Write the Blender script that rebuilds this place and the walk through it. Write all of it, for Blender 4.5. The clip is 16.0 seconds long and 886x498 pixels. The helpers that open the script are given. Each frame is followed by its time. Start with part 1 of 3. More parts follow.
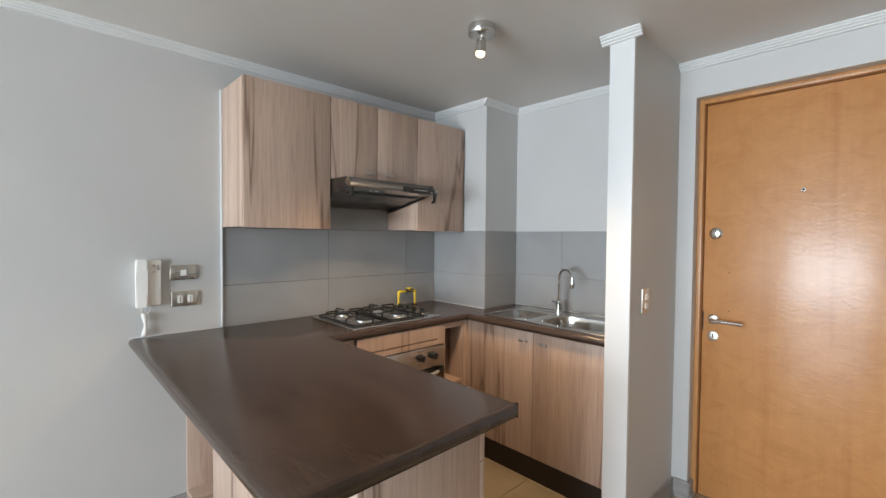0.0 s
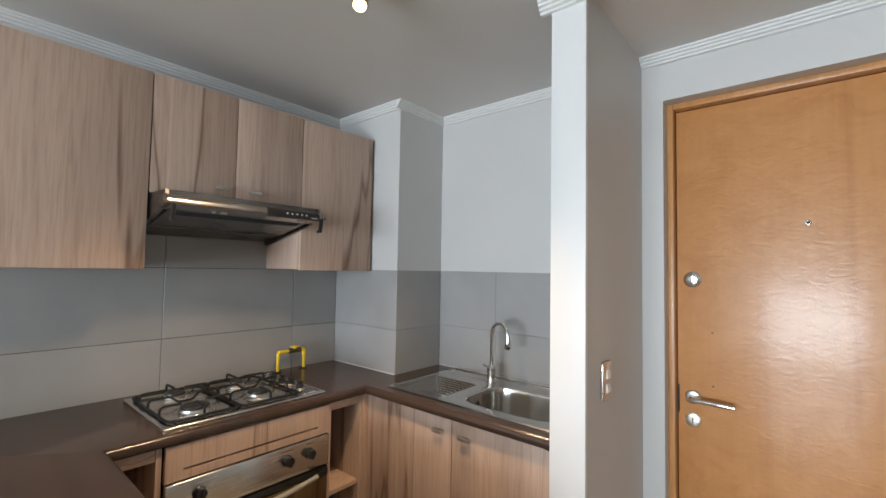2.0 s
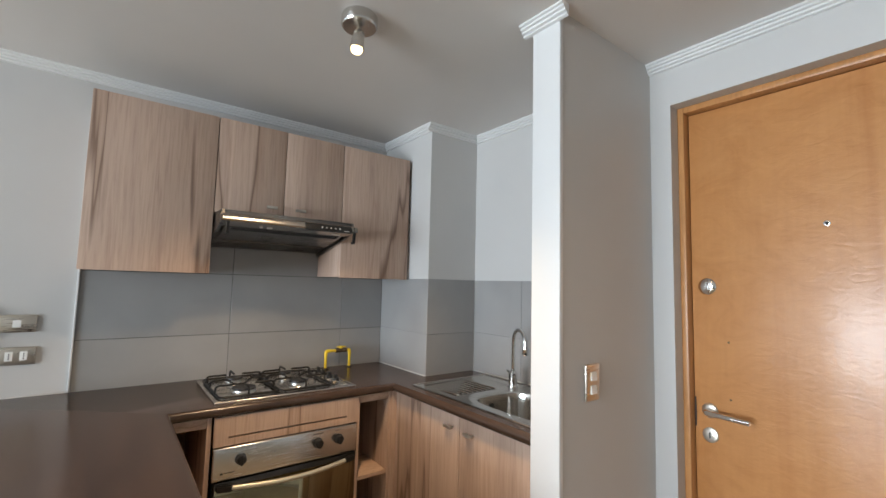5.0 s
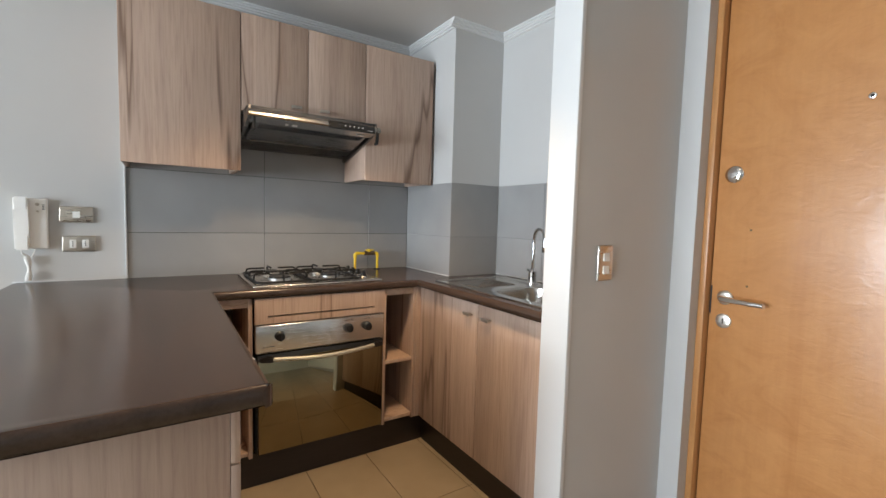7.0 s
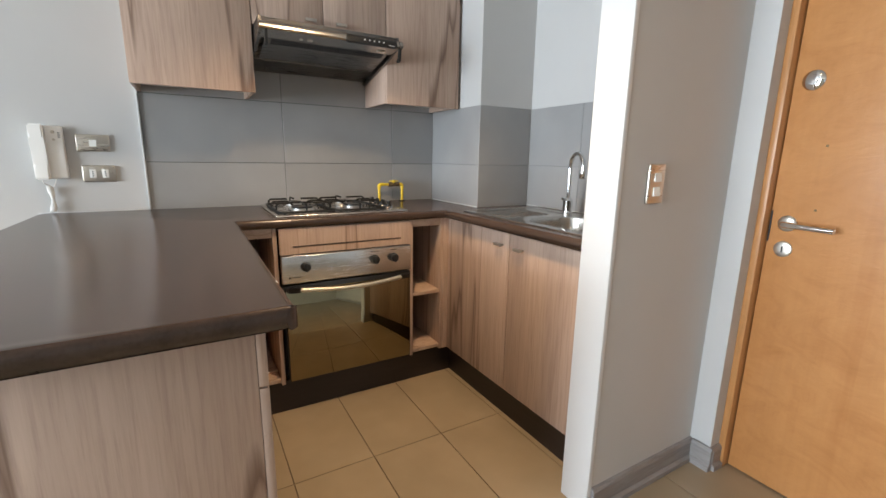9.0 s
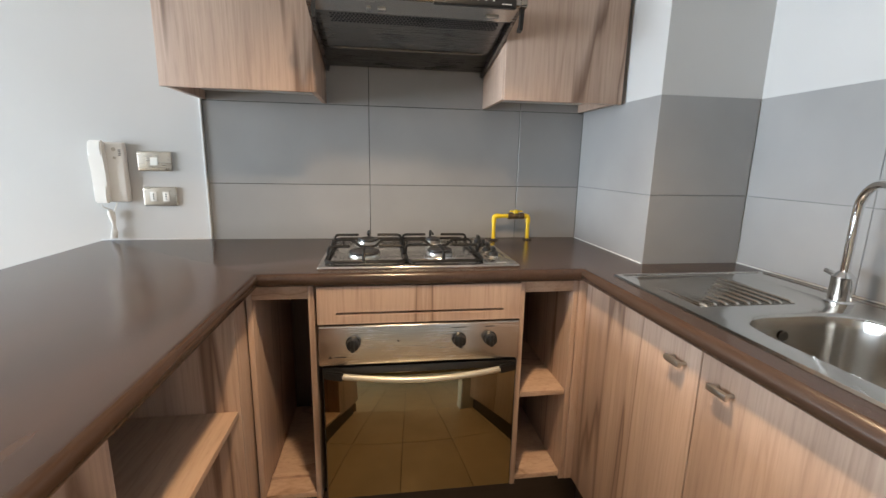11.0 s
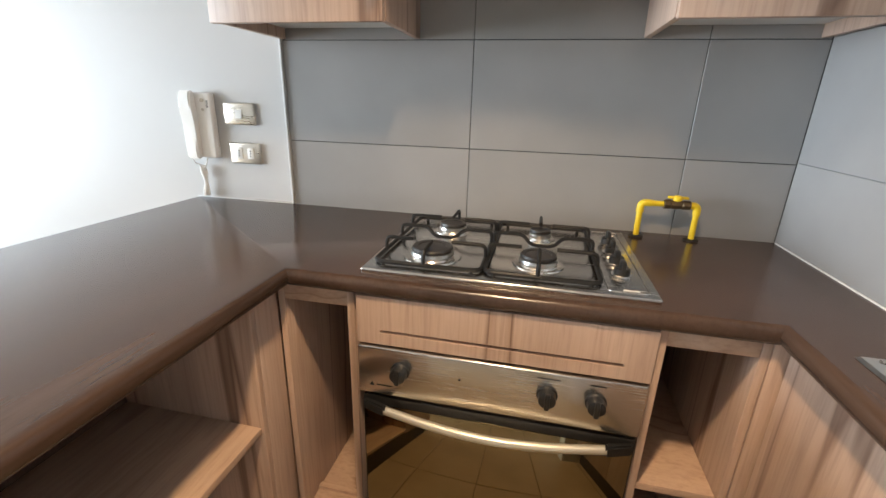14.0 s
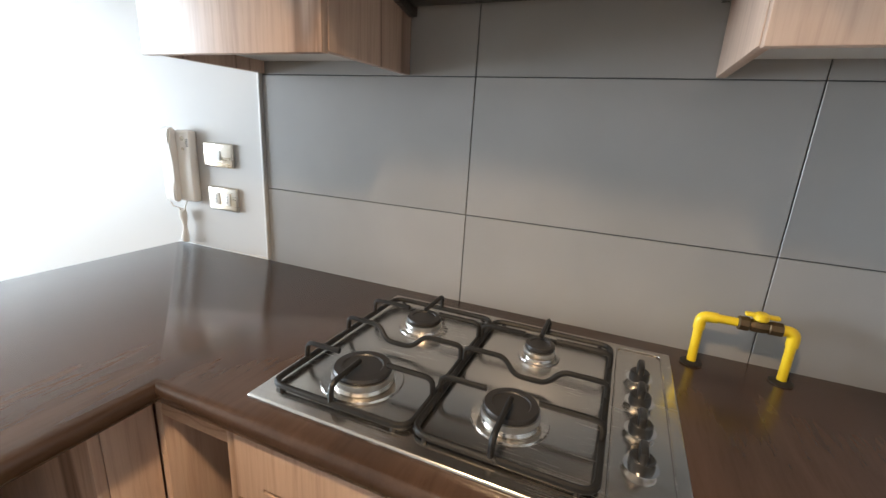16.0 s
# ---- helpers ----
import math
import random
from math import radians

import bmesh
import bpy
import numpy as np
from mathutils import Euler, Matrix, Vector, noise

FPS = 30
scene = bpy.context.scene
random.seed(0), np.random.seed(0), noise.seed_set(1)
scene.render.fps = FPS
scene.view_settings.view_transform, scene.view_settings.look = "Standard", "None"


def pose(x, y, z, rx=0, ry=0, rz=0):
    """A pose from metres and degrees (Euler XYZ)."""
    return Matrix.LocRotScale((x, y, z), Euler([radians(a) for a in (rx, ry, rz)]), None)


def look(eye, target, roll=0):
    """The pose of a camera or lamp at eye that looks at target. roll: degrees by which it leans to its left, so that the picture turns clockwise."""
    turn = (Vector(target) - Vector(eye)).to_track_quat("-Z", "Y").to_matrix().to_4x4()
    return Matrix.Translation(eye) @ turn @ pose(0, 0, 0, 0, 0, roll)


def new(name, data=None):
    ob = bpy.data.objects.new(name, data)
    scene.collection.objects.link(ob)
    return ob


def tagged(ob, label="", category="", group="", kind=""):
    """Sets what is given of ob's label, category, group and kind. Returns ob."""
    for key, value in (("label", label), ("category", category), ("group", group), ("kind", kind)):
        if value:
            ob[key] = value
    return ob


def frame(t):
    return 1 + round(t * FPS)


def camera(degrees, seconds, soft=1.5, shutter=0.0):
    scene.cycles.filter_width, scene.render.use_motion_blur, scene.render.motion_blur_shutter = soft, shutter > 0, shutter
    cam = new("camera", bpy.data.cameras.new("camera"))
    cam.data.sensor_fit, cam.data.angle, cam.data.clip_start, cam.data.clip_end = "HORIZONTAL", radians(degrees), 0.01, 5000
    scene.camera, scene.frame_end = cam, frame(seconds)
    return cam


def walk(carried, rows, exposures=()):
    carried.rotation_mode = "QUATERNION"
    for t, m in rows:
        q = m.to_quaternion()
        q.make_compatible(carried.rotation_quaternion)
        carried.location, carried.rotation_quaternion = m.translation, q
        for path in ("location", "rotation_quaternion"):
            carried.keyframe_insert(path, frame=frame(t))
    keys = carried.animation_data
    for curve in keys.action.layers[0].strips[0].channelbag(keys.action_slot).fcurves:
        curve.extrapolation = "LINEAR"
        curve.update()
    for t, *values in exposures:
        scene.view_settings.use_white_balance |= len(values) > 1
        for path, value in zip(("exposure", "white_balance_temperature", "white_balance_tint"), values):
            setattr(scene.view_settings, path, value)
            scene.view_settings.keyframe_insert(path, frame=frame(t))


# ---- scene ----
cam = camera(91.8, 16.0)
PATH = [
    (0, (1.912, 0.624, 1.361), (3.286, 2.077, 1.305), 0.5),
    (0.5, (2.013, 0.74, 1.392), (3.418, 2.163, 1.386), 0.5),
    (1, (2.211, 0.822, 1.411), (3.616, 2.245, 1.445), 0.5),
    (1.5, (2.385, 0.876, 1.411), (3.825, 2.263, 1.47), 0.7),
    (2, (2.572, 0.932, 1.415), (4.097, 2.223, 1.508), 1.0),
    (2.5, (2.708, 0.922, 1.431), (4.169, 2.285, 1.532), 1.1),
    (3, (2.792, 0.843, 1.438), (4.041, 2.401, 1.56), 1.6),
    (3.2, (2.811, 0.811, 1.432), (4.007, 2.409, 1.571), 1.7),
    (5.3, (2.711, 0.571, 1.361), (3.92, 2.155, 1.53), 1.4),
    (5.5, (2.728, 0.555, 1.351), (3.908, 2.163, 1.5), 1.4),
    (6, (2.77, 0.531, 1.3), (3.889, 2.187, 1.344), 1.5),
    (6.5, (2.756, 0.529, 1.261), (3.867, 2.191, 1.209), 1.5),
    (7, (2.743, 0.534, 1.203), (3.834, 2.205, 1.064), 1.6),
    (7.5, (2.735, 0.539, 1.159), (3.801, 2.211, 0.898), 1.8),
    (8, (2.736, 0.54, 1.131), (3.771, 2.199, 0.713), 2.0),
    (8.2, (2.734, 0.546, 1.125), (3.762, 2.198, 0.66), 2.0),
    (10.3, (3.051, 1.039, 1.194), (3.691, 2.911, 0.902), 1.7),
    (10.5, (3.118, 1.136, 1.199), (3.646, 3.04, 0.89), 2.3),
    (11, (3.243, 1.262, 1.195), (3.526, 3.202, 0.798), 1.1),
    (11.5, (3.423, 1.345, 1.205), (3.297, 3.292, 0.763), 2.7),
    (12, (3.525, 1.355, 1.231), (3.077, 3.24, 0.734), 4.0),
    (12.5, (3.535, 1.36, 1.205), (3.047, 3.213, 0.633), 3.9),
    (13, (3.527, 1.393, 1.186), (3.048, 3.226, 0.544), 4.2),
    (13.5, (3.454, 1.516, 1.188), (2.987, 3.351, 0.545), 3.0),
    (14, (3.409, 1.688, 1.231), (3.011, 3.539, 0.586), 1.6),
    (14.5, (3.439, 1.867, 1.248), (2.986, 3.706, 0.605), 1.1),
    (15, (3.517, 2.036, 1.251), (2.815, 3.792, 0.603), 2.5),
    (15.5, (3.528, 2.079, 1.251), (2.822, 3.839, 0.615), 2.9),
    (16, (3.527, 2.076, 1.29), (2.796, 3.858, 0.751), 3.4),
]
EXPOSURES = [(0, -0.21), (2.5, -0.29), (3.2, -0.26), (5.5, -0.17), (7, -0.07), (8.2, 0.03), (10.3, 0.17), (11.5, 0.34), (12.5, 0.40), (14.5, 0.34), (16, 0.31)]
walk(cam, [(t, look(eye, target, roll)) for t, eye, target, roll in PATH], EXPOSURES)

# ---- world, sun, large lights ----
world = bpy.data.worlds.new("world")
scene.world = world
world.use_nodes = True
wn = world.node_tree
sky = wn.nodes.new("ShaderNodeTexSky")
sky.sky_type, sky.sun_disc = "NISHITA", False
sky.sun_elevation, sky.sun_rotation = radians(48), radians(90)
wn.nodes["Background"].inputs["Strength"].default_value = 0.1
wn.links.new(sky.outputs["Color"], wn.nodes["Background"].inputs["Color"])
sun = new("sun", bpy.data.lights.new("sun", "SUN"))
sun.data.energy, sun.data.angle, sun.data.color = 2.5, radians(0.5), (1, 0.95, 0.88)
sun.matrix_world = look((9, 0.5, 9), (0, 0.5, 0))
WINDOW_W, LAMP_W, ENTRANCE_W = 470.0, 80.0, 4.5
daylight = new("window_daylight", bpy.data.lights.new("window_daylight", "AREA"))
daylight.data.shape, daylight.data.size, daylight.data.size_y = "RECTANGLE", 2.9, 1.75
daylight.data.energy, daylight.data.color = WINDOW_W, (0.77, 0.885, 1.0)
daylight.matrix_world = look((-3.02, 0.95, 1.225), (3, 0.95, 1.225))


# ---- materials ----
def mat(name, colour=(0.5, 0.5, 0.5), rough=0.5, metal=0.0, coat=0.0):
    m = bpy.data.materials.new(name)
    m.use_nodes = True
    b = m.node_tree.nodes["Principled BSDF"]
    b.inputs["Base Color"].default_value = (*colour, 1)
    b.inputs["Roughness"].default_value = rough
    b.inputs["Metallic"].default_value = metal
    b.inputs["Coat Weight"].default_value = coat
    return m


def node(m, kind, **values):
    n = m.node_tree.nodes.new(kind)
    for k, v in values.items():
        n.inputs[k].default_value = v
    return n


def join(m, a, b):
    m.node_tree.links.new(a, b)


def place(m, scale, shift=True):
    """World position, moved at random from piece to piece, stretched along the grain."""
    g = m.node_tree.nodes.new("ShaderNodeNewGeometry")
    mp = node(m, "ShaderNodeMapping", Scale=scale)
    if shift:
        oi = m.node_tree.nodes.new("ShaderNodeObjectInfo")
        mul = m.node_tree.nodes.new("ShaderNodeMath")
        mul.operation = "MULTIPLY"
        mul.inputs[1].default_value = 7.3
        add = m.node_tree.nodes.new("ShaderNodeVectorMath")
        join(m, oi.outputs["Random"], mul.inputs[0])
        join(m, g.outputs["Position"], add.inputs[0])
        join(m, mul.outputs[0], add.inputs[1])
        join(m, add.outputs[0], mp.inputs["Vector"])
    else:
        join(m, g.outputs["Position"], mp.inputs["Vector"])
    return mp.outputs["Vector"]


def ramp(m, source, stops):
    r = m.node_tree.nodes.new("ShaderNodeValToRGB")
    el = r.color_ramp.elements
    while len(el) < len(stops):
        el.new(0.5)
    for e, (p, c) in zip(el, stops):
        e.position, e.color = p, (*c, 1) if len(c) == 3 else c
    join(m, source, r.inputs["Fac"])
    return r.outputs["Color"]


def mix(m, a, b, fac, mode="MULTIPLY"):
    x = m.node_tree.nodes.new("ShaderNodeMix")
    x.data_type, x.blend_type = "RGBA", mode
    x.inputs["Factor"].default_value = fac
    join(m, a, x.inputs["A"])
    join(m, b, x.inputs["B"])
    return x.outputs["Result"]


def bump(m, source, strength, distance=0.002):
    n = node(m, "ShaderNodeBump", Strength=strength, Distance=distance)
    join(m, source, n.inputs["Height"])
    join(m, n.outputs["Normal"], m.node_tree.nodes["Principled BSDF"].inputs["Normal"])


def paint(m, c):
    join(m, c, m.node_tree.nodes["Principled BSDF"].inputs["Base Color"])


def noise_of(m, vector, scale, detail=4.0, distortion=0.0, rough=0.5):
    n = node(m, "ShaderNodeTexNoise", Scale=scale, Detail=detail, Distortion=distortion, Roughness=rough)
    join(m, vector, n.inputs["Vector"])
    return n.outputs["Fac"]


def grain_wood(name, light, mid, dark, stretch, rough, streak=0.75, coat=0.0, relief=0.12):
    """Printed wood grain: broad tone bands, a few dark veins, fine pores along the grain."""
    m = mat(name, mid, rough, coat=coat)
    v = place(m, stretch)
    broad = ramp(m, noise_of(m, v, 0.9, 3, 0.4), [(0.3, mid), (0.52, light), (0.75, mid)])
    vein = ramp(m, noise_of(m, place(m, tuple(k * q for k, q in zip(stretch, (1.7, 1.7, 1.7 if stretch[2] > 1 else 1.5)))), 0.5, 3, 0.45, 0.4), [(0.575, (1, 1, 1)), (0.597, dark), (0.606, (0.82, 0.78, 0.74)), (0.66, (1, 1, 1))])
    fine = noise_of(m, place(m, tuple(s * 9 for s in stretch)), 1.6, 5, 0.2, 0.65)
    thin = ramp(m, noise_of(m, place(m, tuple(s * 2.6 for s in stretch)), 0.8, 3, 0.35, 0.45), [(0.60, (1, 1, 1)), (0.635, (0.66, 0.58, 0.53)), (0.66, (0.95, 0.94, 0.92)), (0.72, (1, 1, 1))])
    c = mix(m, mix(m, broad, vein, streak), thin, streak * 0.45)
    c = mix(m, c, ramp(m, fine, [(0.32, (0.78, 0.75, 0.73)), (0.5, (0.95, 0.94, 0.93)), (0.62, (1, 1, 1))]), 0.9)
    paint(m, c)
    bump(m, fine, relief, 0.001)
    return m


def plaster(name, colour, rough=0.6, relief=0.12):
    m = mat(name, colour, rough)
    v = place(m, (1, 1, 1), False)
    paint(m, ramp(m, noise_of(m, v, 2.3, 4), [(0.3, tuple(c * 0.955 for c in colour)), (0.7, colour)]))
    bump(m, noise_of(m, v, 160, 4), relief, 0.0012)
    return m


WOOD = grain_wood("light_wood_laminate", (0.565, 0.415, 0.325), (0.455, 0.326, 0.253), (0.30, 0.22, 0.18), (8, 8, 0.36), 0.40, 0.85)
WOOD_FLAT = grain_wood("light_wood_shelf_laminate", (0.54, 0.388, 0.29), (0.45, 0.318, 0.236), (0.42, 0.33, 0.27), (3, 7, 7), 0.42, 0.6)
WOOD_LONG = grain_wood("light_wood_long_grain", (0.54, 0.388, 0.29), (0.45, 0.318, 0.236), (0.42, 0.33, 0.27), (7, 0.6, 7), 0.42, 0.6)
TOP = grain_wood("dark_wood_worktop", (0.066, 0.040, 0.028), (0.039, 0.024, 0.017), (0.5, 0.46, 0.44), (9, 0.9, 9), 0.22, 0.22, 0.0, 0.008)
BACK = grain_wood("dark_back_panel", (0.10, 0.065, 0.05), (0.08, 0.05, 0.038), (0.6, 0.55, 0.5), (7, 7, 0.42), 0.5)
DARK = grain_wood("dark_plinth", (0.03, 0.02, 0.017), (0.022, 0.015, 0.013), (0.6, 0.6, 0.6), (0.8, 0.8, 9), 0.4, 0.5)
DOOR = mat("orange_varnished_wood", (0.5, 0.24, 0.08), 0.42, coat=0.45)
fig = noise_of(DOOR, place(DOOR, (2.2, 2.2, 3.6)), 2.6, 8, 1.3, 0.66)
c = ramp(DOOR, fig, [(0.26, (0.43, 0.184, 0.058)), (0.5, (0.50, 0.226, 0.076)), (0.76, (0.55, 0.262, 0.094))])
c = mix(DOOR, c, ramp(DOOR, noise_of(DOOR, place(DOOR, (30, 30, 3)), 2.0, 5), [(0.3, (0.86, 0.82, 0.78)), (0.6, (1, 1, 1))]), 0.35)
c = mix(DOOR, c, ramp(DOOR, noise_of(DOOR, place(DOOR, (9, 9, 0.25), False), 1.0, 3, 0.3), [(0.28, (0.80, 0.70, 0.62)), (0.42, (1, 1, 1))]), 0.8)
paint(DOOR, c)
bump(DOOR, noise_of(DOOR, place(DOOR, (5, 5, 11)), 3.0, 6, 1.4), 0.3, 0.003)
b = DOOR.node_tree.nodes["Principled BSDF"]
b.inputs["Coat Roughness"].default_value = 0.17
join(DOOR, b.inputs["Normal"].links[0].from_socket, b.inputs["Coat Normal"])
FRAME = grain_wood("door_frame_wood", (0.52, 0.25, 0.09), (0.42, 0.19, 0.065), (0.7, 0.6, 0.5), (8, 8, 0.5), 0.35, 0.6)
WALL = plaster("light_grey_wall_paint", (0.55, 0.542, 0.525), 0.5)
CEIL = plaster("ceiling_paint", (0.66, 0.645, 0.625), 0.55, 0.2)
WHITE = plaster("white_trim_paint", (0.70, 0.70, 0.69), 0.45)
TILE = mat("grey_wall_tile", (0.235, 0.245, 0.25), 0.34)
v = place(TILE, (1, 1, 1))
paint(TILE, ramp(TILE, noise_of(TILE, v, 3.0, 5), [(0.3, (0.275, 0.272, 0.267)), (0.7, (0.33, 0.325, 0.317))]))
bump(TILE, noise_of(TILE, v, 55, 5), 0.1, 0.001)
GROUT_PALE = plaster("grey_painted_grout", (0.22, 0.22, 0.218), 0.9)
GROUT = plaster("dark_grout", (0.07, 0.07, 0.07), 0.9)
FLOOR = mat("beige_floor_tile", (0.42, 0.33, 0.22), 0.22)
v = place(FLOOR, (1, 1, 1))
paint(FLOOR, ramp(FLOOR, noise_of(FLOOR, v, 4.0, 6), [(0.3, (0.35, 0.270, 0.172)), (0.7, (0.42, 0.325, 0.212))]))
bump(FLOOR, noise_of(FLOOR, v, 40, 4), 0.06, 0.001)
FLOOR_GROUT = plaster("brown_floor_grout", (0.13, 0.095, 0.06), 0.9)
SKIRT = grain_wood("grey_skirting", (0.32, 0.30, 0.29), (0.25, 0.235, 0.23), (0.7, 0.7, 0.7), (1, 1, 9), 0.4, 0.5)


def brushed(name, colour, rough, stretch, strength=0.05):
    """Worn metal: gloss broken by hairlines along the grain and by broad smudges."""
    m = mat(name, colour, rough, 1.0)
    hair = noise_of(m, place(m, stretch), 4.0, 4, 0.0, 0.6)
    smudge = noise_of(m, place(m, (1, 1, 1)), 6.0, 4)
    tone = mix(m, ramp(m, hair, [(0.3, (rough * 0.8,) * 3), (0.7, (rough * 1.2,) * 3)]), ramp(m, smudge, [(0.35, (0.8,) * 3), (0.7, (1.0,) * 3)]), 1.0)
    join(m, tone, m.node_tree.nodes["Principled BSDF"].inputs["Roughness"])
    bump(m, hair, strength, 0.0004)
    return m


STEEL = brushed("brushed_steel", (0.60, 0.58, 0.55), 0.27, (1.5, 130, 130))
HOB_STEEL = brushed("hob_steel", (0.62, 0.59, 0.55), 0.26, (1.5, 110, 110))
STEEL_DULL = brushed("worn_hood_steel", (0.21, 0.20, 0.19), 0.33, (2, 120, 120))
HOOD_LIP = brushed("worn_lip_steel", (0.46, 0.44, 0.41), 0.24, (2, 120, 120))
SINK = brushed("sink_steel", (0.62, 0.60, 0.565), 0.2, (60, 4, 60))
CHROME = mat("chrome", (0.78, 0.78, 0.78), 0.07, 1.0)
NICKEL = brushed("satin_nickel", (0.60, 0.56, 0.50), 0.42, (30, 30, 30), 0.0)
IRON = mat("black_enamel", (0.009, 0.009, 0.009), 0.5)
IRON.node_tree.nodes["Principled BSDF"].inputs["Specular IOR Level"].default_value = 0.3
PLASTIC = mat("black_plastic", (0.014, 0.014, 0.014), 0.33)
CAP = mat("burner_cap_enamel", (0.016, 0.015, 0.015), 0.42)
ALU = mat("burner_aluminium", (0.55, 0.54, 0.52), 0.32, 1.0)
GLASS = mat("dark_mirror_oven_glass", (0.27, 0.225, 0.135), 0.035, 1.0)
CREAM = mat("cream_plastic", (0.88, 0.86, 0.82), 0.36)
IVORY = mat("ivory_switch_plastic", (0.84, 0.83, 0.79), 0.35)
CHAMP = brushed("champagne_switch_plate", (0.60, 0.55, 0.48), 0.34, (4, 4, 60), 0.0)
SPEC = mat("dark_slot", (0.02, 0.02, 0.02), 0.7)
YELLOW = mat("yellow_pipe_paint", (0.78, 0.55, 0.02), 0.36)
bump(YELLOW, noise_of(YELLOW, place(YELLOW, (1, 1, 1)), 90, 4), 0.2, 0.001)
BRASS = mat("tarnished_brass", (0.13, 0.09, 0.05), 0.5, 0.8)
RUBBER = mat("black_rubber", (0.015, 0.013, 0.012), 0.6)
PRINT = mat("white_print", (0.6, 0.6, 0.6), 0.6)
PVC = mat("white_window_frame", (0.8, 0.8, 0.8), 0.4)
PANE = mat("window_glass", (1, 1, 1), 0.0)
PANE.node_tree.nodes["Principled BSDF"].inputs["Transmission Weight"].default_value = 1.0
BULB = mat("glowing_bulb", (1, 0.85, 0.6), 0.4)
b = BULB.node_tree.nodes["Principled BSDF"]
b.inputs["Emission Color"].default_value, b.inputs["Emission Strength"].default_value = (1, 0.70, 0.36, 1), 7.0
CONCRETE = plaster("outside_concrete", (0.35, 0.34, 0.32), 0.9)


# ---- mesh helpers ----
def box(bm, x0, x1, y0, y1, z0, z1, bevel=0.0, seg=2):
    made = bmesh.ops.create_cube(bm, size=1, matrix=Matrix.LocRotScale(((x0 + x1) / 2, (y0 + y1) / 2, (z0 + z1) / 2), None, (x1 - x0, y1 - y0, z1 - z0)))
    if bevel:
        edges = list({e for vert in made["verts"] for e in vert.link_edges})
        bmesh.ops.bevel(bm, geom=edges, offset=bevel, segments=seg, affect="EDGES", profile=0.5)
    return bm


def B(x0, x1, y0, y1, z0, z1, bevel=0.0, seg=2):
    return box(bmesh.new(), x0, x1, y0, y1, z0, z1, bevel, seg)


def turned(bm, profile, m, n=32):
    """A solid of revolution about the z axis of m, from (radius, height) pairs, closed at both ends."""
    rings = [[bm.verts.new(m @ Vector((r * math.cos(2 * math.pi * k / n), r * math.sin(2 * math.pi * k / n), h))) for k in range(n)] for r, h in profile]
    for a, b2 in zip(rings, rings[1:]):
        for k in range(n):
            bm.faces.new((a[k], a[(k + 1) % n], b2[(k + 1) % n], b2[k]))
    bm.faces.new(rings[0][::-1])
    bm.faces.new(rings[-1])
    return bm


def T(profile, m, n=32):
    return turned(bmesh.new(), profile, m, n)


def tube(points, r, n=10, bm=None, flat=1.0):
    """A round bar swept along points."""
    bm = bm or bmesh.new()
    pts = [Vector(p) for p in points]
    rings = []
    side = None
    for i, p in enumerate(pts):
        d = (pts[min(i + 1, len(pts) - 1)] - pts[max(i - 1, 0)]).normalized()
        if side is None:
            side = d.orthogonal().normalized()
        side = (side - d * side.dot(d)).normalized()
        up = d.cross(side)
        rings.append([bm.verts.new(p + r * (math.cos(2 * math.pi * k / n) * side + flat * math.sin(2 * math.pi * k / n) * up)) for k in range(n)])
    for a, b2 in zip(rings, rings[1:]):
        for k in range(n):
            bm.faces.new((a[k], a[(k + 1) % n], b2[(k + 1) % n], b2[k]))
    bm.faces.new(rings[0][::-1])
    bm.faces.new(rings[-1])
    return bm


def rounded(points, radius, steps=5):
    """A polyline with its inner corners rounded."""
    pts = [Vector(p) for p in points]
    out = [pts[0]]
    for a, p, c2 in zip(pts, pts[1:], pts[2:]):
        ra = min(radius, (a - p).length * 0.48, (c2 - p).length * 0.48)
        s, e = p + (a - p).normalized() * ra, p + (c2 - p).normalized() * ra
        for k in range(steps + 1):
            u = k / steps
            out.append((1 - u) ** 2 * s + 2 * u * (1 - u) * p + u * u * e)
    return out + [pts[-1]]


def prism(points, axis, lo, hi, bm=None):
    """A flat outline pushed along an axis; points are in the other two axes, in order."""
    bm = bm or bmesh.new()
    put = {"x": lambda a, b2, h: (h, a, b2), "y": lambda a, b2, h: (a, h, b2), "z": lambda a, b2, h: (a, b2, h)}[axis]
    low = [bm.verts.new(put(a, b2, lo)) for a, b2 in points]
    high = [bm.verts.new(put(a, b2, hi)) for a, b2 in points]
    bm.faces.new(low)
    bm.faces.new(high[::-1])
    for k in range(len(points)):
        j = (k + 1) % len(points)
        bm.faces.new((low[k], high[k], high[j], low[j]))
    return bm


def finish(name, bm, material, smooth=True):
    bmesh.ops.recalc_face_normals(bm, faces=bm.faces)
    me = bpy.data.meshes.new(name)
    bm.to_mesh(me)
    bm.free()
    me.materials.append(material)
    if smooth:
        me.shade_smooth()
        me.set_sharp_from_angle(angle=radians(35))
    return new(name, me)


def part(name, bm, material, parent, label=""):
    ob = finish(name, bm, material)
    ob.parent = parent
    ob.matrix_parent_inverse = Matrix.Translation(-base_of(parent))
    return tagged(ob, label) if label else ob


BASES = {}


def base_of(ob):
    return BASES.get(ob.name, Vector((0, 0, 0)))


def thing(name, base, label, category, group=""):
    ob = new(name)
    ob.location = base
    ob.empty_display_size = 0.05
    BASES[ob.name] = Vector(base)
    return tagged(ob, label, category, group)


def setting(name, bm, material, label="", category="wall"):
    return tagged(finish(name, bm, material), label, category, kind="structure")


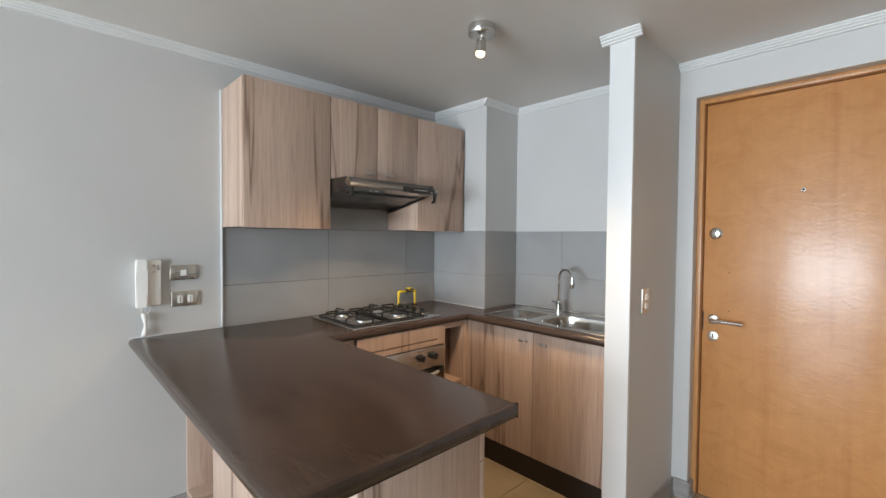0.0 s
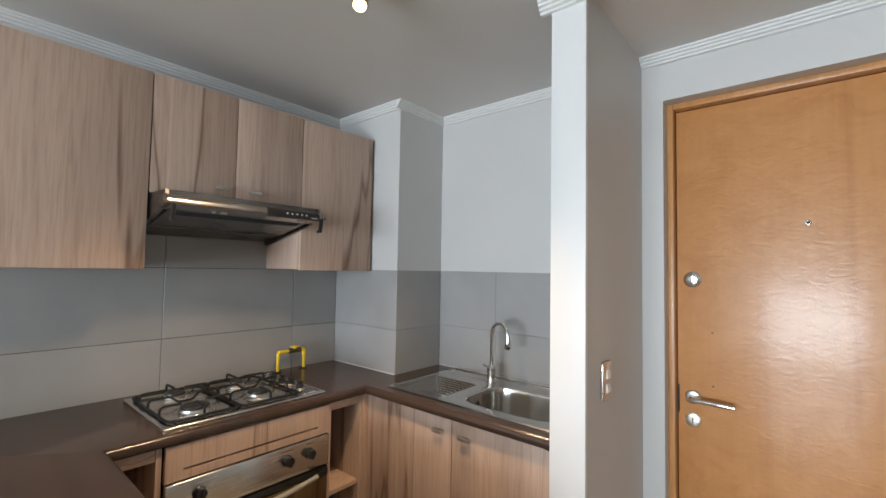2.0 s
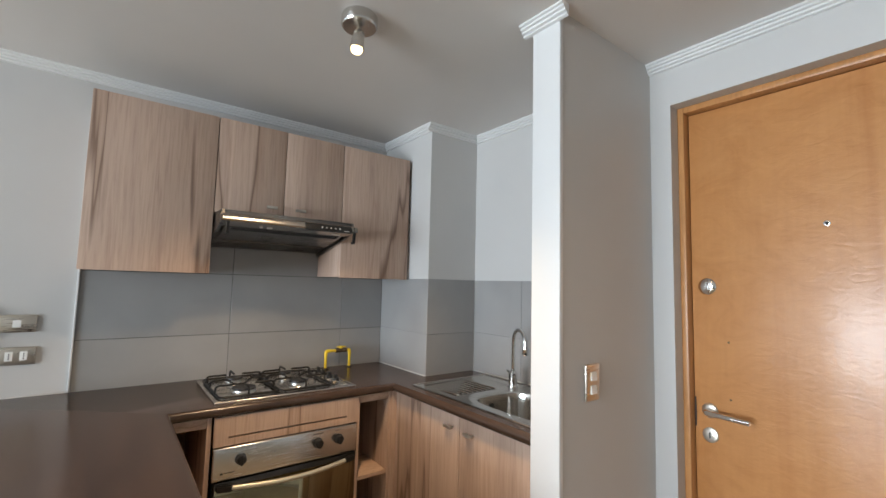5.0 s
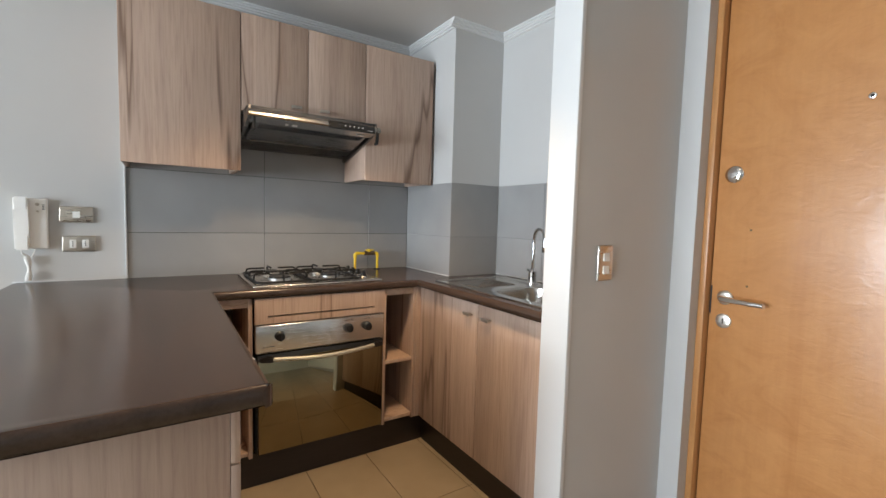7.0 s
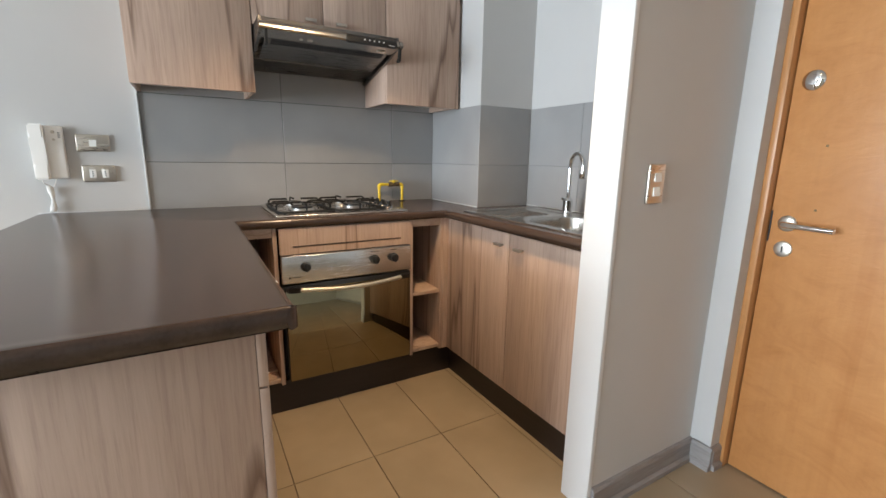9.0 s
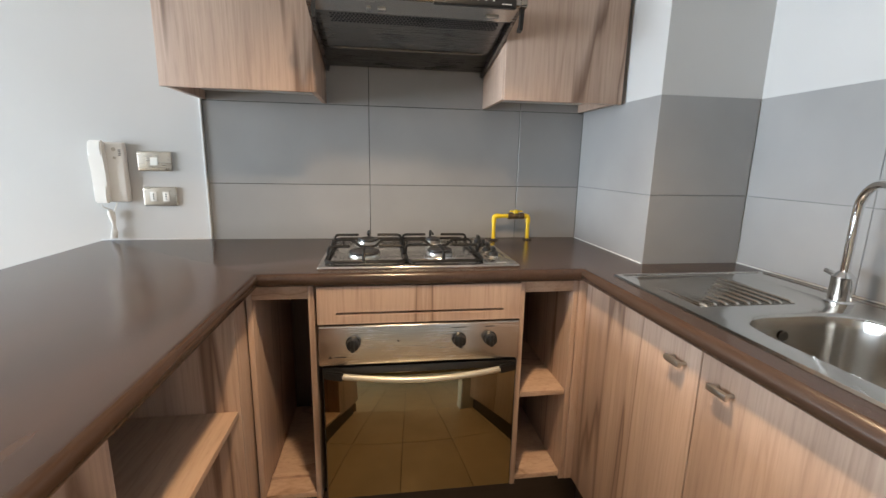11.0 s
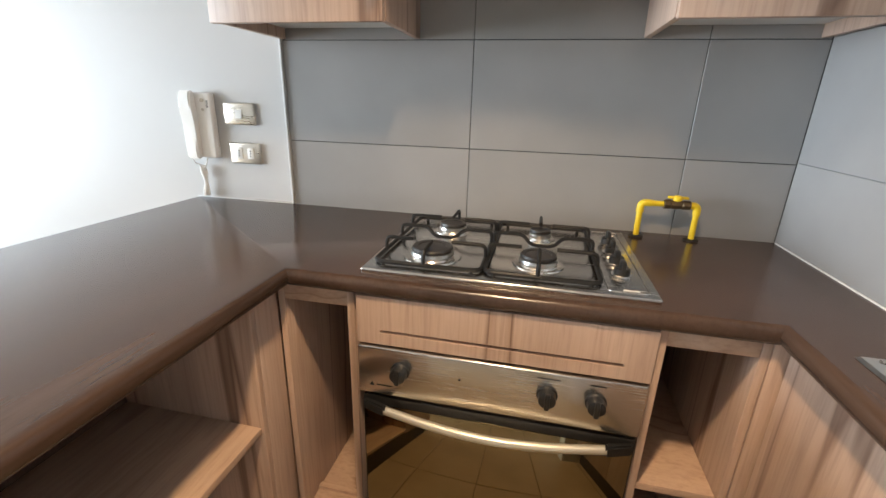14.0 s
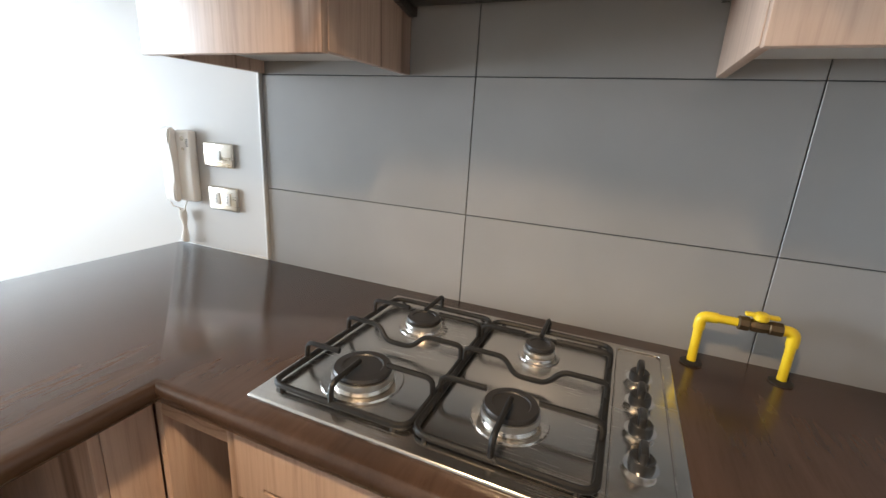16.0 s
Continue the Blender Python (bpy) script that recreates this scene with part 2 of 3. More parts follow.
# ---- the large structure ----
CEILING, N, E_SINK, E_DOOR, S, W = 2.266, 3.004, 4.409, 4.37, -4.2, -3.0
bm = B(W - 0.2, E_SINK + 0.2, N, N + 0.15, -0.05, CEILING + 0.02)
wall_north = setting("wall_north", bm, WALL, "light grey painted wall behind the kitchen")
bm = B(4.072, E_SINK, 2.501, N, 0, CEILING + 0.02)
column = setting("wall_column", bm, WALL, "light grey boxed column in the kitchen corner")
bm = B(E_SINK, E_SINK + 0.25, 1.53, N, 0, CEILING + 0.02)
wall_sink = setting("wall_sink", bm, WALL, "light grey wall behind the sink")
bm = B(3.812, E_SINK + 0.25, 1.425, 1.53, 0, CEILING + 0.02)
wall_stub = setting("wall_stub", bm, WALL, "short partition wall between kitchen and entrance")
part("corner_trim", B(3.794, 3.812, 1.422, 1.533, 0, CEILING - 0.001, 0.002), WHITE, wall_stub, "white painted end board")
# the entrance wall, with the door's opening through it
D0, D1, DTOP = 0.46, 1.347, 2.082
bm = B(E_DOOR, E_DOOR + 0.25, D1, 1.425, 0, CEILING + 0.02)
box(bm, E_DOOR, E_DOOR + 0.25, S - 0.15, D0, 0, CEILING + 0.02)
box(bm, E_DOOR, E_DOOR + 0.25, D0, D1, DTOP, CEILING + 0.02)
wall_east = setting("wall_east", bm, WALL, "light grey wall round the entrance door")
setting("wall_south", B(W - 0.2, E_DOOR, S - 0.15, S, 0, CEILING + 0.02), WALL, "light grey painted side wall")
bm = B(W - 0.2, W, S, -0.6, 0, CEILING + 0.02)
box(bm, W - 0.2, W, 2.5, N, 0, CEILING + 0.02)
box(bm, W - 0.2, W, -0.6, 2.5, 2.15, CEILING + 0.02)
box(bm, W - 0.2, W, -0.6, 2.5, 0, 0.30)
setting("wall_west", bm, WALL, "light grey wall round the large window")
setting("ceiling", B(W - 0.2, E_SINK + 0.25, S - 0.15, N + 0.15, CEILING, CEILING + 0.2), CEIL, "white painted ceiling", "ceiling")
floor = setting("floor", B(W - 0.2, E_SINK + 0.25, S - 0.15, N + 0.15, -0.15, -0.004), FLOOR_GROUT, "beige tiled floor with dark joints", "floor")
setting("ground", B(-300, 300, -300, 300, -9.2, -9.0), CONCRETE, "plain ground far below the window", "ground")

window_1 = thing("window_1", (W - 0.1, 0.95, 0.30), "large white-framed window towards the daylight", "window")
window_1["kind"] = "structure"
for y0, y1, z0, z1 in ((-0.6, -0.54, 0.30, 2.15), (2.44, 2.5, 0.30, 2.15), (-0.54, 2.44, 0.30, 0.36), (-0.54, 2.44, 2.09, 2.15), (0.43, 0.49, 0.36, 2.09), (1.42, 1.48, 0.36, 2.09)):
    part("window_frame", B(W - 0.14, W - 0.08, y0, y1, z0, z1, 0.004), PVC, window_1)
for y0, y1 in ((-0.54, 0.43), (0.49, 1.42), (1.48, 2.44)):
    pane = part("pane", B(W - 0.114, W - 0.108, y0, y1, 0.36, 2.09), PANE, window_1)
    pane.visible_shadow = False


def cornice_strip(name, length, at, turn):
    """A stepped white cornice: along x, its back at y=0, its top at z=0, facing -y."""
    steps = [(0, 0), (-0.034, 0), (-0.034, -0.007), (-0.027, -0.010), (-0.027, -0.017), (-0.019, -0.020), (-0.019, -0.027), (-0.010, -0.031), (-0.010, -0.037), (0, -0.040)]
    bm = prism(steps, "x", -length[0], length[1])
    bmesh.ops.transform(bm, matrix=pose(*at, 0, 0, turn), verts=bm.verts)
    ob = finish(name, bm, WHITE, False)
    return tagged(ob, "white stepped ceiling cornice", "cornice", kind="structure")


cornice_strip("trim", (0, 4.07 - W), (W, N, CEILING), 0)
cornice_strip("trim", (0, 0.502), (4.072, N, CEILING), -90)
cornice_strip("trim", (0.034, 0.337), (4.072, 2.501, CEILING), 0)
cornice_strip("trim", (0, 0.975), (E_SINK, 2.501, CEILING), -90)
cornice_strip("trim", (0.034, 0.145), (3.794, 1.533, CEILING), -90)
cornice_strip("trim", (0, 5.62), (E_DOOR, 1.425, CEILING), -90)


def skirt_x(x0, x1, y, s):
    """A skirting board along x on a wall at y; s is the way it faces."""
    pts = [(y, 0), (y + s * 0.024, 0), (y + s * 0.024, 0.018), (y + s * 0.014, 0.026), (y + s * 0.014, 0.078), (y + s * 0.009, 0.09), (y, 0.092)]
    return tagged(finish("baseboard", prism(pts, "x", x0, x1), SKIRT, False), "grey wood-grain skirting board", "baseboard", kind="structure")


def skirt_y(y0, y1, x, s):
    pts = [(x, 0), (x + s * 0.024, 0), (x + s * 0.024, 0.018), (x + s * 0.014, 0.026), (x + s * 0.014, 0.078), (x + s * 0.009, 0.09), (x, 0.092)]
    return tagged(finish("baseboard", prism(pts, "y", y0, y1), SKIRT, False), "grey wood-grain skirting board", "baseboard", kind="structure")


skirt_x(3.812, E_DOOR, 1.425, -1)
skirt_y(D1 - 0.012, 1.411, E_DOOR, -1)
skirt_x(E_DOOR, E_DOOR + 0.055, D1, -1)
skirt_y(S, D0, E_DOOR, -1)
skirt_x(W, 2.44, N, -1)

# ---- entrance door ----
door_1 = thing("door_1", (4.45, 0.92, 0), "closed orange varnished wooden entrance door with steel fittings", "door")
door_1["kind"] = "structure"
L0, L1, LTOP = 0.495, 1.320, 2.054
part("frame", B(4.425, 4.57, L1 + 0.004, D1, 0, DTOP, 0.003), FRAME, door_1, "orange wooden door frame")
part("frame", B(4.425, 4.57, D0, L0 - 0.004, 0, DTOP, 0.003), FRAME, door_1)
part("frame", B(4.425, 4.57, L0 - 0.004, L1 + 0.004, LTOP + 0.004, DTOP, 0.003), FRAME, door_1)
part("rebate", B(4.512, 4.57, L0 - 0.004, L1 + 0.004, 0, LTOP + 0.004), SPEC, door_1)
leaf = part("leaf", B(4.46, 4.504, L0, L1, 0.006, LTOP, 0.002), DOOR, door_1, "orange varnished plywood leaf")
FACE = 4.46
east = Euler((0, radians(-90), 0)).to_matrix().to_4x4()


def on_door(y, z):
    return Matrix.Translation((FACE, y, z)) @ east


part("lock", T([(0.030, 0), (0.030, 0.006), (0.026, 0.010), (0.016, 0.012), (0.015, 0.016), (0.004, 0.017)], on_door(1.267, 1.391)), CHROME, leaf, "round polished deadbolt")
part("rosette", T([(0.026, 0), (0.026, 0.006), (0.022, 0.009), (0.010, 0.010)], on_door(1.269, 0.946)), NICKEL, leaf)
part("lever", tube(rounded([(FACE - 0.005, 1.269, 0.946), (FACE - 0.05, 1.269, 0.946), (FACE - 0.05, 1.132, 0.942)], 0.018), 0.0095, 14), CHROME, leaf, "straight steel door lever")
part("keyhole_rosette", T([(0.026, 0), (0.026, 0.006), (0.022, 0.008), (0.009, 0.009)], on_door(1.269, 0.860)), NICKEL, leaf)
part("keyhole", B(FACE - 0.012, FACE - 0.008, 1.2675, 1.2705, 0.850, 0.870), SPEC, leaf)
part("strike", B(4.4565, 4.4595, 1.3145, 1.3195, 0.88, 0.985, 0.001), SPEC, door_1, "dark metal latch plate")
part("peephole", T([(0.009, 0), (0.009, 0.003), (0.006, 0.004)], on_door(0.924, 1.592), 20), CHROME, leaf)
part("peephole_lens", T([(0.005, 0.0041), (0.003, 0.0048)], on_door(0.924, 1.592), 16), SPEC, door_1)
for y, z in ((1.204, 1.194), (1.203, 0.996)):
    part("screw_hole", T([(0.004, 0), (0.003, 0.001)], on_door(y, z), 12), BRASS, leaf)


# ---- wall fittings ----
def switch_plate(at, turn, upright, label, rockers, sockets):
    """A rounded champagne plate, facing -y before the turn, with ivory rockers or socket inserts."""
    t = thing("light_switch" if rockers else "wall_socket", at, label, "switch" if rockers else "socket")
    w, h = (0.037, 0.058) if upright else (0.058, 0.035)
    bm = B(-w, w, -0.011, 0, -h, h, 0.005, 3)
    bmesh.ops.transform(bm, matrix=pose(*at, 0, 0, turn), verts=bm.verts)
    part("plate", bm, CHAMP, t, "champagne metallic plate")
    for dx, dz, sx, sz in rockers:
        bm = prism([(-0.0105, dz - sz), (-0.0165, dz - sz), (-0.0125, dz + sz), (-0.0105, dz + sz)], "x", dx - sx, dx + sx)
        bmesh.ops.transform(bm, matrix=pose(*at, 0, 0, turn), verts=bm.verts)
        part("rocker", bm, IVORY, t, "ivory rocker")
    for dx, dz, sx, sz in sockets:
        bm = B(dx - sx, dx + sx, -0.0135, -0.0105, dz - sz, dz + sz, 0.001)
        bmesh.ops.transform(bm, matrix=pose(*at, 0, 0, turn), verts=bm.verts)
        insert = part("socket_insert", bm, IVORY, t, "ivory three-pin insert")
        for q in (-0.0085, 0, 0.0085):
            bm = T([(0.0024, 0), (0.0024, 0.0006)], pose(dx, -0.0136, dz + q, 90), 10)
            bmesh.ops.transform(bm, matrix=pose(*at, 0, 0, turn), verts=bm.verts)
            part("pin_hole", bm, SPEC, insert)
    return t


switch_plate((2.424, N, 1.178), 0, False, "champagne wall switch with one ivory rocker beside the intercom", [(0.0, 0, 0.012, 0.014)], [])
switch_plate((2.431, N, 1.050), 0, False, "champagne double wall socket above the worktop", [], [(-0.021, 0, 0.0115, 0.018), (0.022, 0, 0.0115, 0.018)])
switch_plate((3.956, 1.425, 1.074), 0, True, "upright champagne double switch on the entrance partition", [(0, 0.02, 0.014, 0.013), (0, -0.022, 0.014, 0.013)], [])

phone = thing("intercom_phone", (2.278, N, 1.03), "cream plastic wall intercom handset with coiled cord", "intercom")
part("base", B(2.268, 2.332, N - 0.026, N, 1.030, 1.242, 0.007, 3), CREAM, phone)
pts = [(-0.024, 1.248), (-0.046, 1.247), (-0.052, 1.225), (-0.050, 1.19), (-0.044, 1.14), (-0.044, 1.09), (-0.049, 1.055), (-0.046, 1.028), (-0.024, 1.026), (-0.024, 1.13)]
bm = prism([(N + a, z) for a, z in pts], "x", 2.230, 2.276)
bmesh.ops.bevel(bm, geom=[e for e in bm.edges], offset=0.005, segments=2, affect="EDGES")
part("handset", bm, CREAM, phone, "cream curved handset")
part("hook_side", B(2.240, 2.270, N - 0.030, N, 1.040, 1.236, 0.006), CREAM, phone)
for z, r in ((1.218, 0.0065), (1.188, 0.0045)):
    part("button", T([(r, 0), (r, 0.003), (r * 0.6, 0.004)], pose(2.302, N - 0.026, z, 90), 14), NICKEL, phone)
for z in (1.196, 1.202, 1.208, 1.214):
    part("vent_slot", B(2.316, 2.324, N - 0.0272, N - 0.0255, z, z + 0.0025), SPEC, phone)
coil = []
for k in range(240):
    u = k / 239
    z = 1.000 - 0.105 * u
    r = 0.0075 + 0.003 * math.sin(u * 9)
    coil.append((2.262 + 0.006 * math.sin(u * 3) + r * math.cos(k * 0.62), N - 0.020 + r * math.sin(k * 0.62), z))
part("cord", tube([(2.25, N - 0.045, 1.026), (2.252, N - 0.04, 1.012)] + coil, 0.0021, 6), CREAM, phone, "cream coiled cord")
part("cord_lead", tube(rounded([(2.29, N - 0.02, 1.032), (2.284, N - 0.026, 1.008), (2.268, N - 0.02, 0.985)], 0.01), 0.002, 6), CREAM, phone)


# ---- ceiling lamps ----
def ceiling_spot(x, y, tilt, watts, kind):
    t = thing("ceiling_spotlight", (x, y, CEILING), "lit brushed steel ceiling spotlight on a round base", "ceiling lamp", "kitchen and entrance spotlights")
    part("base", T([(0.058, 0), (0.060, -0.006), (0.060, -0.034), (0.056, -0.040), (0.015, -0.041)], pose(x, y, CEILING), 40), STEEL, t)
    part("stem", tube([(x, y, CEILING - 0.038), (x, y, CEILING - 0.062)], 0.006), STEEL, t)
    m = pose(x, y, CEILING - 0.05) @ pose(0, 0, 0, *tilt)
    part("shade", T([(0.012, 0.0), (0.019, -0.008), (0.021, -0.03), (0.024, -0.062), (0.022, -0.062), (0.019, -0.03)], m, 28), STEEL, t)
    part("bulb", T([(0.015, -0.052), (0.019, -0.062), (0.019, -0.070), (0.014, -0.077), (0.005, -0.080)], m, 24), BULB, t, "glowing warm halogen bulb")
    lamp = new("spot_lamp_light", bpy.data.lights.new("spot_lamp_light", kind))
    lamp.data.energy, lamp.data.color, lamp.data.shadow_soft_size = watts, (1, 0.70, 0.42), 0.045
    if kind == "SPOT":
        lamp.data.spot_size, lamp.data.spot_blend = radians(112), 0.8
    lamp.matrix_world = m @ Matrix.Translation((0, 0, -0.095))
    return t


ceiling_spot(3.312, 1.872, (5, 3, 0), LAMP_W, "SPOT")
ceiling_spot(3.40, 0.98, (0, -8, 0), ENTRANCE_W, "SPOT")

# ---- worktop ----
TOPZ, THICK = 0.887, 0.039
outer = [(2.206, 2.998)] + [(2.206 + 0.03 - 0.03 * math.cos(a), 1.348 + 0.03 - 0.03 * math.sin(a)) for a in np.linspace(0, math.pi / 2, 7)]
outer += [(2.912 - 0.022 + 0.022 * math.sin(a), 1.348 + 0.022 - 0.022 * math.cos(a)) for a in np.linspace(0, math.pi / 2, 7)]
outer += [(2.912, 2.441), (3.838, 2.441), (3.838, 1.532), (4.403, 1.532), (4.403, 2.496), (4.066, 2.496), (4.066, 2.998)]
BOWL = (4.103, 1.806, 0.158, 0.218)


def bowl_ring(grow, n=64, power=4.2):
    cx, cy, rx, ry = BOWL
    out = []
    for k in range(n):
        a = 2 * math.pi * k / n
        ca, sa = math.cos(a), math.sin(a)
        r = (abs(ca) ** power + abs(sa) ** power) ** (-1 / power)
        out.append((cx + (rx + grow) * r * ca, cy + (ry + grow) * r * sa))
    return out


bm = bmesh.new()
edges = []
for loop in (outer, bowl_ring(0.006)):
    vs = [bm.verts.new((x, y, TOPZ)) for x, y in loop]
    edges += [bm.edges.new((vs[k], vs[(k + 1) % len(vs)])) for k in range(len(vs))]
bmesh.ops.triangle_fill(bm, edges=edges, use_beauty=True)
low = bmesh.ops.extrude_face_region(bm, geom=bm.faces[:])
bmesh.ops.translate(bm, vec=(0, 0, -THICK), verts=[g for g in low["geom"] if isinstance(g, bmesh.types.BMVert)])
bmesh.ops.recalc_face_normals(bm, faces=bm.faces)


def front(e):
    a, c2 = e.verts[0].co, e.verts[1].co
    if abs(a.z - c2.z) > 1e-4:
        return False
    for axis, value in ((0, 2.206), (0, 2.912), (1, 1.348), (1, 2.441), (0, 3.838)):
        if abs(a[axis] - value) < 1e-4 and abs(c2[axis] - value) < 1e-4:
            return True
    return False


bmesh.ops.bevel(bm, geom=[e for e in bm.edges if front(e)], offset=0.017, segments=6, affect="EDGES", profile=0.5)
worktop = tagged(finish("worktop", bm, TOP), "dark brown wood-grain U-shaped laminate worktop with rounded edge", "worktop")
part("sealant", B(2.21, 2.594, 2.9975, 3.0035, TOPZ - 0.002, TOPZ + 0.003, 0.001), WHITE, worktop, "white sealant bead")
part("sealant", B(4.0635, 4.0672, 2.498, 2.99, TOPZ - 0.002, TOPZ + 0.003, 0.001), WHITE, worktop)
part("sealant", B(4.4005, 4.4042, 1.535, 2.494, TOPZ - 0.002, TOPZ + 0.003, 0.001), WHITE, worktop)
part("edge_chip", T([(0.0045, 0), (0.004, 0.001), (0.0015, 0.0016)], pose(2.9075, 1.545, TOPZ - 0.006, 0, 50, 0), 9), WHITE, worktop, "pale chip in the edge")
UNDER = TOPZ - THICK - 0.001
KICK = 0.150
TH = 0.016


def bar_handle(at, along, out, parent):
    """A short square satin bar handle on two stubs."""
    a, o = Vector(along), Vector(out)
    c0 = Vector(at)
    lo = c0 - a * 0.024 + o * 0.013
    hi = c0 + a * 0.024 + o * 0.023
    pts = [(min(p, q), max(p, q)) for p, q in zip(lo, hi)]
    pad = [(p - 0.0065, q + 0.0065) if abs(a[k]) + abs(o[k]) < 0.5 else (p, q) for k, (p, q) in enumerate(pts)]
    bm = B(pad[0][0], pad[0][1], pad[1][0], pad[1][1], pad[2][0], pad[2][1], 0.002)
    for s in (-0.017, 0.017):
        tube([c0 + a * s, c0 + a * s + o * 0.014], 0.004, 8, bm)
    return part("handle", bm, NICKEL, parent, "satin nickel bar handle")


# peninsula: drawer and door unit, seen from the kitchen side
FX = 2.866
unit = thing("drawer_cabinet", (2.66, 1.65, 0), "light wood-grain peninsula cabinet with one drawer and door", "cabinet")
part("end_panel", B(2.450, FX - 0.018, 1.447, 1.447 + TH, 0.02, UNDER, 0.001), WOOD, unit, "light wood-grain end panel")
part("side_panel", B(2.49, FX - 0.001, 1.836, 1.836 + TH, KICK, UNDER, 0.001), WOOD, unit)
part("bottom_panel", B(2.49, FX - 0.02, 1.464, 1.835, KICK, KICK + TH), WOOD_FLAT, unit)
part("drawer_front", B(FX - 0.017, FX + 0.001, 1.447, 1.842, 0.704, UNDER - 0.004, 0.0012), WOOD, unit)
dr = part("door", B(FX - 0.017, FX + 0.001, 1.447, 1.842, KICK + 0.003, 0.700, 0.0012), WOOD, unit)
bar_handle((FX + 0.001, 1.789, 0.648), (0, 1, 0), (1, 0, 0), dr)

unit = thing("open_shelf_cabinet", (2.66, 2.1, 0), "open light wood-grain shelf cabinet under the worktop", "cabinet")
part("side_panel", B(2.49, FX, 2.365, 2.365 + TH, KICK, UNDER, 0.001), WOOD, unit)
part("filler", B(FX - 0.016, FX, 2.382, 2.462, KICK, UNDER, 0.001), WOOD, unit)
part("rail", B(FX - 0.05, FX - 0.004, 1.853, 2.364, UNDER - 0.024, UNDER, 0.001), WOOD_LONG, unit)
part("shelf", B(2.50, FX - 0.006, 1.853, 2.364, 0.514, 0.532, 0.001), WOOD_LONG, unit)
part("bottom_panel", B(2.50, FX, 1.853, 2.364, KICK + 0.014, KICK + 0.032, 0.001), WOOD_LONG, unit)
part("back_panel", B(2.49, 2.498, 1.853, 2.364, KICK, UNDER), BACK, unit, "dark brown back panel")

unit = thing("peninsula_back", (2.46, 2.2, 0), "light wood-grain peninsula back with an open niche by the wall", "cabinet")
part("back_panel", B(2.432, 2.449, 1.449, 2.556, 0.02, UNDER, 0.001), WOOD, unit)
part("niche_side", B(2.432, 2.80, 2.982, 2.999, 0.02, UNDER, 0.001), WOOD, unit)
part("niche_side", B(2.450, 2.80, 2.540, 2.556, 0.02, UNDER, 0.001), WOOD, unit)
part("niche_back", B(2.80, 2.812, 2.54, 2.999, 0.02, UNDER), WOOD, unit)
part("niche_shelf", B(2.432, 2.799, 2.557, 2.981, 0.095, 0.113, 0.001), WOOD_FLAT, unit)

# left niche, beside the oven
FY = 2.464
unit = thing("open_niche_cabinet", (2.965, 2.7, 0), "narrow open light wood-grain niche beside the oven", "cabinet", "open niches beside the oven")
part("side_panel", B(3.036, 3.052, FY - 0.004, 2.97, KICK, UNDER, 0.001), WOOD, unit)
part("side_panel", B(2.868, 2.884, FY, 2.97, KICK, UNDER, 0.001), WOOD, unit)
part("rail", B(2.885, 3.035, FY, FY + 0.018, UNDER - 0.038, UNDER, 0.001), WOOD_FLAT, unit)
part("bottom_panel", B(2.885, 3.035, FY + 0.001, 2.96, KICK + 0.012, KICK + 0.03, 0.001), WOOD_FLAT, unit)
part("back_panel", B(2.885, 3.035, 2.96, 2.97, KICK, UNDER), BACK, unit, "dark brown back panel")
part("batten", B(2.885, 3.035, FY + 0.07, FY + 0.085, KICK + 0.03, KICK + 0.04), WOOD_FLAT, unit)

unit = thing("open_niche_cabinet", (3.75, 2.7, 0), "narrow open light wood-grain niche with one shelf", "cabinet", "open niches beside the oven")
part("side_panel", B(3.656, 3.672, FY - 0.004, 2.97, KICK, UNDER, 0.001), WOOD, unit)
part("side_panel", B(3.828, 3.844, FY, 2.97, KICK, UNDER, 0.001), WOOD, unit)
part("rail", B(3.673, 3.827, FY, FY + 0.018, UNDER - 0.034, UNDER, 0.001), WOOD_FLAT, unit)
part("shelf", B(3.673, 3.827, FY + 0.006, 2.96, 0.460, 0.478, 0.001), WOOD_FLAT, unit)
part("bottom_panel", B(3.673, 3.827, FY + 0.001, 2.96, KICK + 0.012, KICK + 0.03, 0.001), WOOD_FLAT, unit)
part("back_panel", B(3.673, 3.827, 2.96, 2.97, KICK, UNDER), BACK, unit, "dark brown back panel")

# panel above the oven
unit = thing("oven_panel", (3.354, FY, 0.74), "light wood-grain panel with a long slot above the oven", "panel")
bm = B(3.056, 3.652, FY - 0.012, FY + 0.006, 0.742, 0.770)
box(bm, 3.056, 3.652, FY - 0.012, FY + 0.006, 0.777, UNDER + 0.006)
box(bm, 3.056, 3.108, FY - 0.012, FY + 0.006, 0.770, 0.777)
box(bm, 3.600, 3.652, FY - 0.012, FY + 0.006, 0.770, 0.777)
part("front", bm, WOOD, unit)
part("slot_backing", B(3.10, 3.61, FY + 0.007, FY + 0.012, 0.762, 0.785), SPEC, unit)

# ---- built-in oven ----
oven = thing("built_in_oven", (3.354, 2.7, 0.16), "built-in steel oven with dark mirrored glass door", "oven")
part("body", B(3.062, 3.646, FY + 0.012, 2.95, 0.17, 0.735), PLASTIC, oven)
part("control_panel", B(3.057, 3.651, FY - 0.018, FY + 0.011, 0.617, 0.737, 0.004, 3), STEEL, oven, "brushed steel control panel")
oven_door = part("door", B(3.066, 3.648, FY - 0.016, FY + 0.011, 0.170, 0.610, 0.003), PLASTIC, oven, "dark mirrored glass door")
part("glass", B(3.069, 3.645, FY - 0.0175, FY - 0.0158, 0.173, 0.588, 0.0006), GLASS, oven_door, "dark mirrored glass")
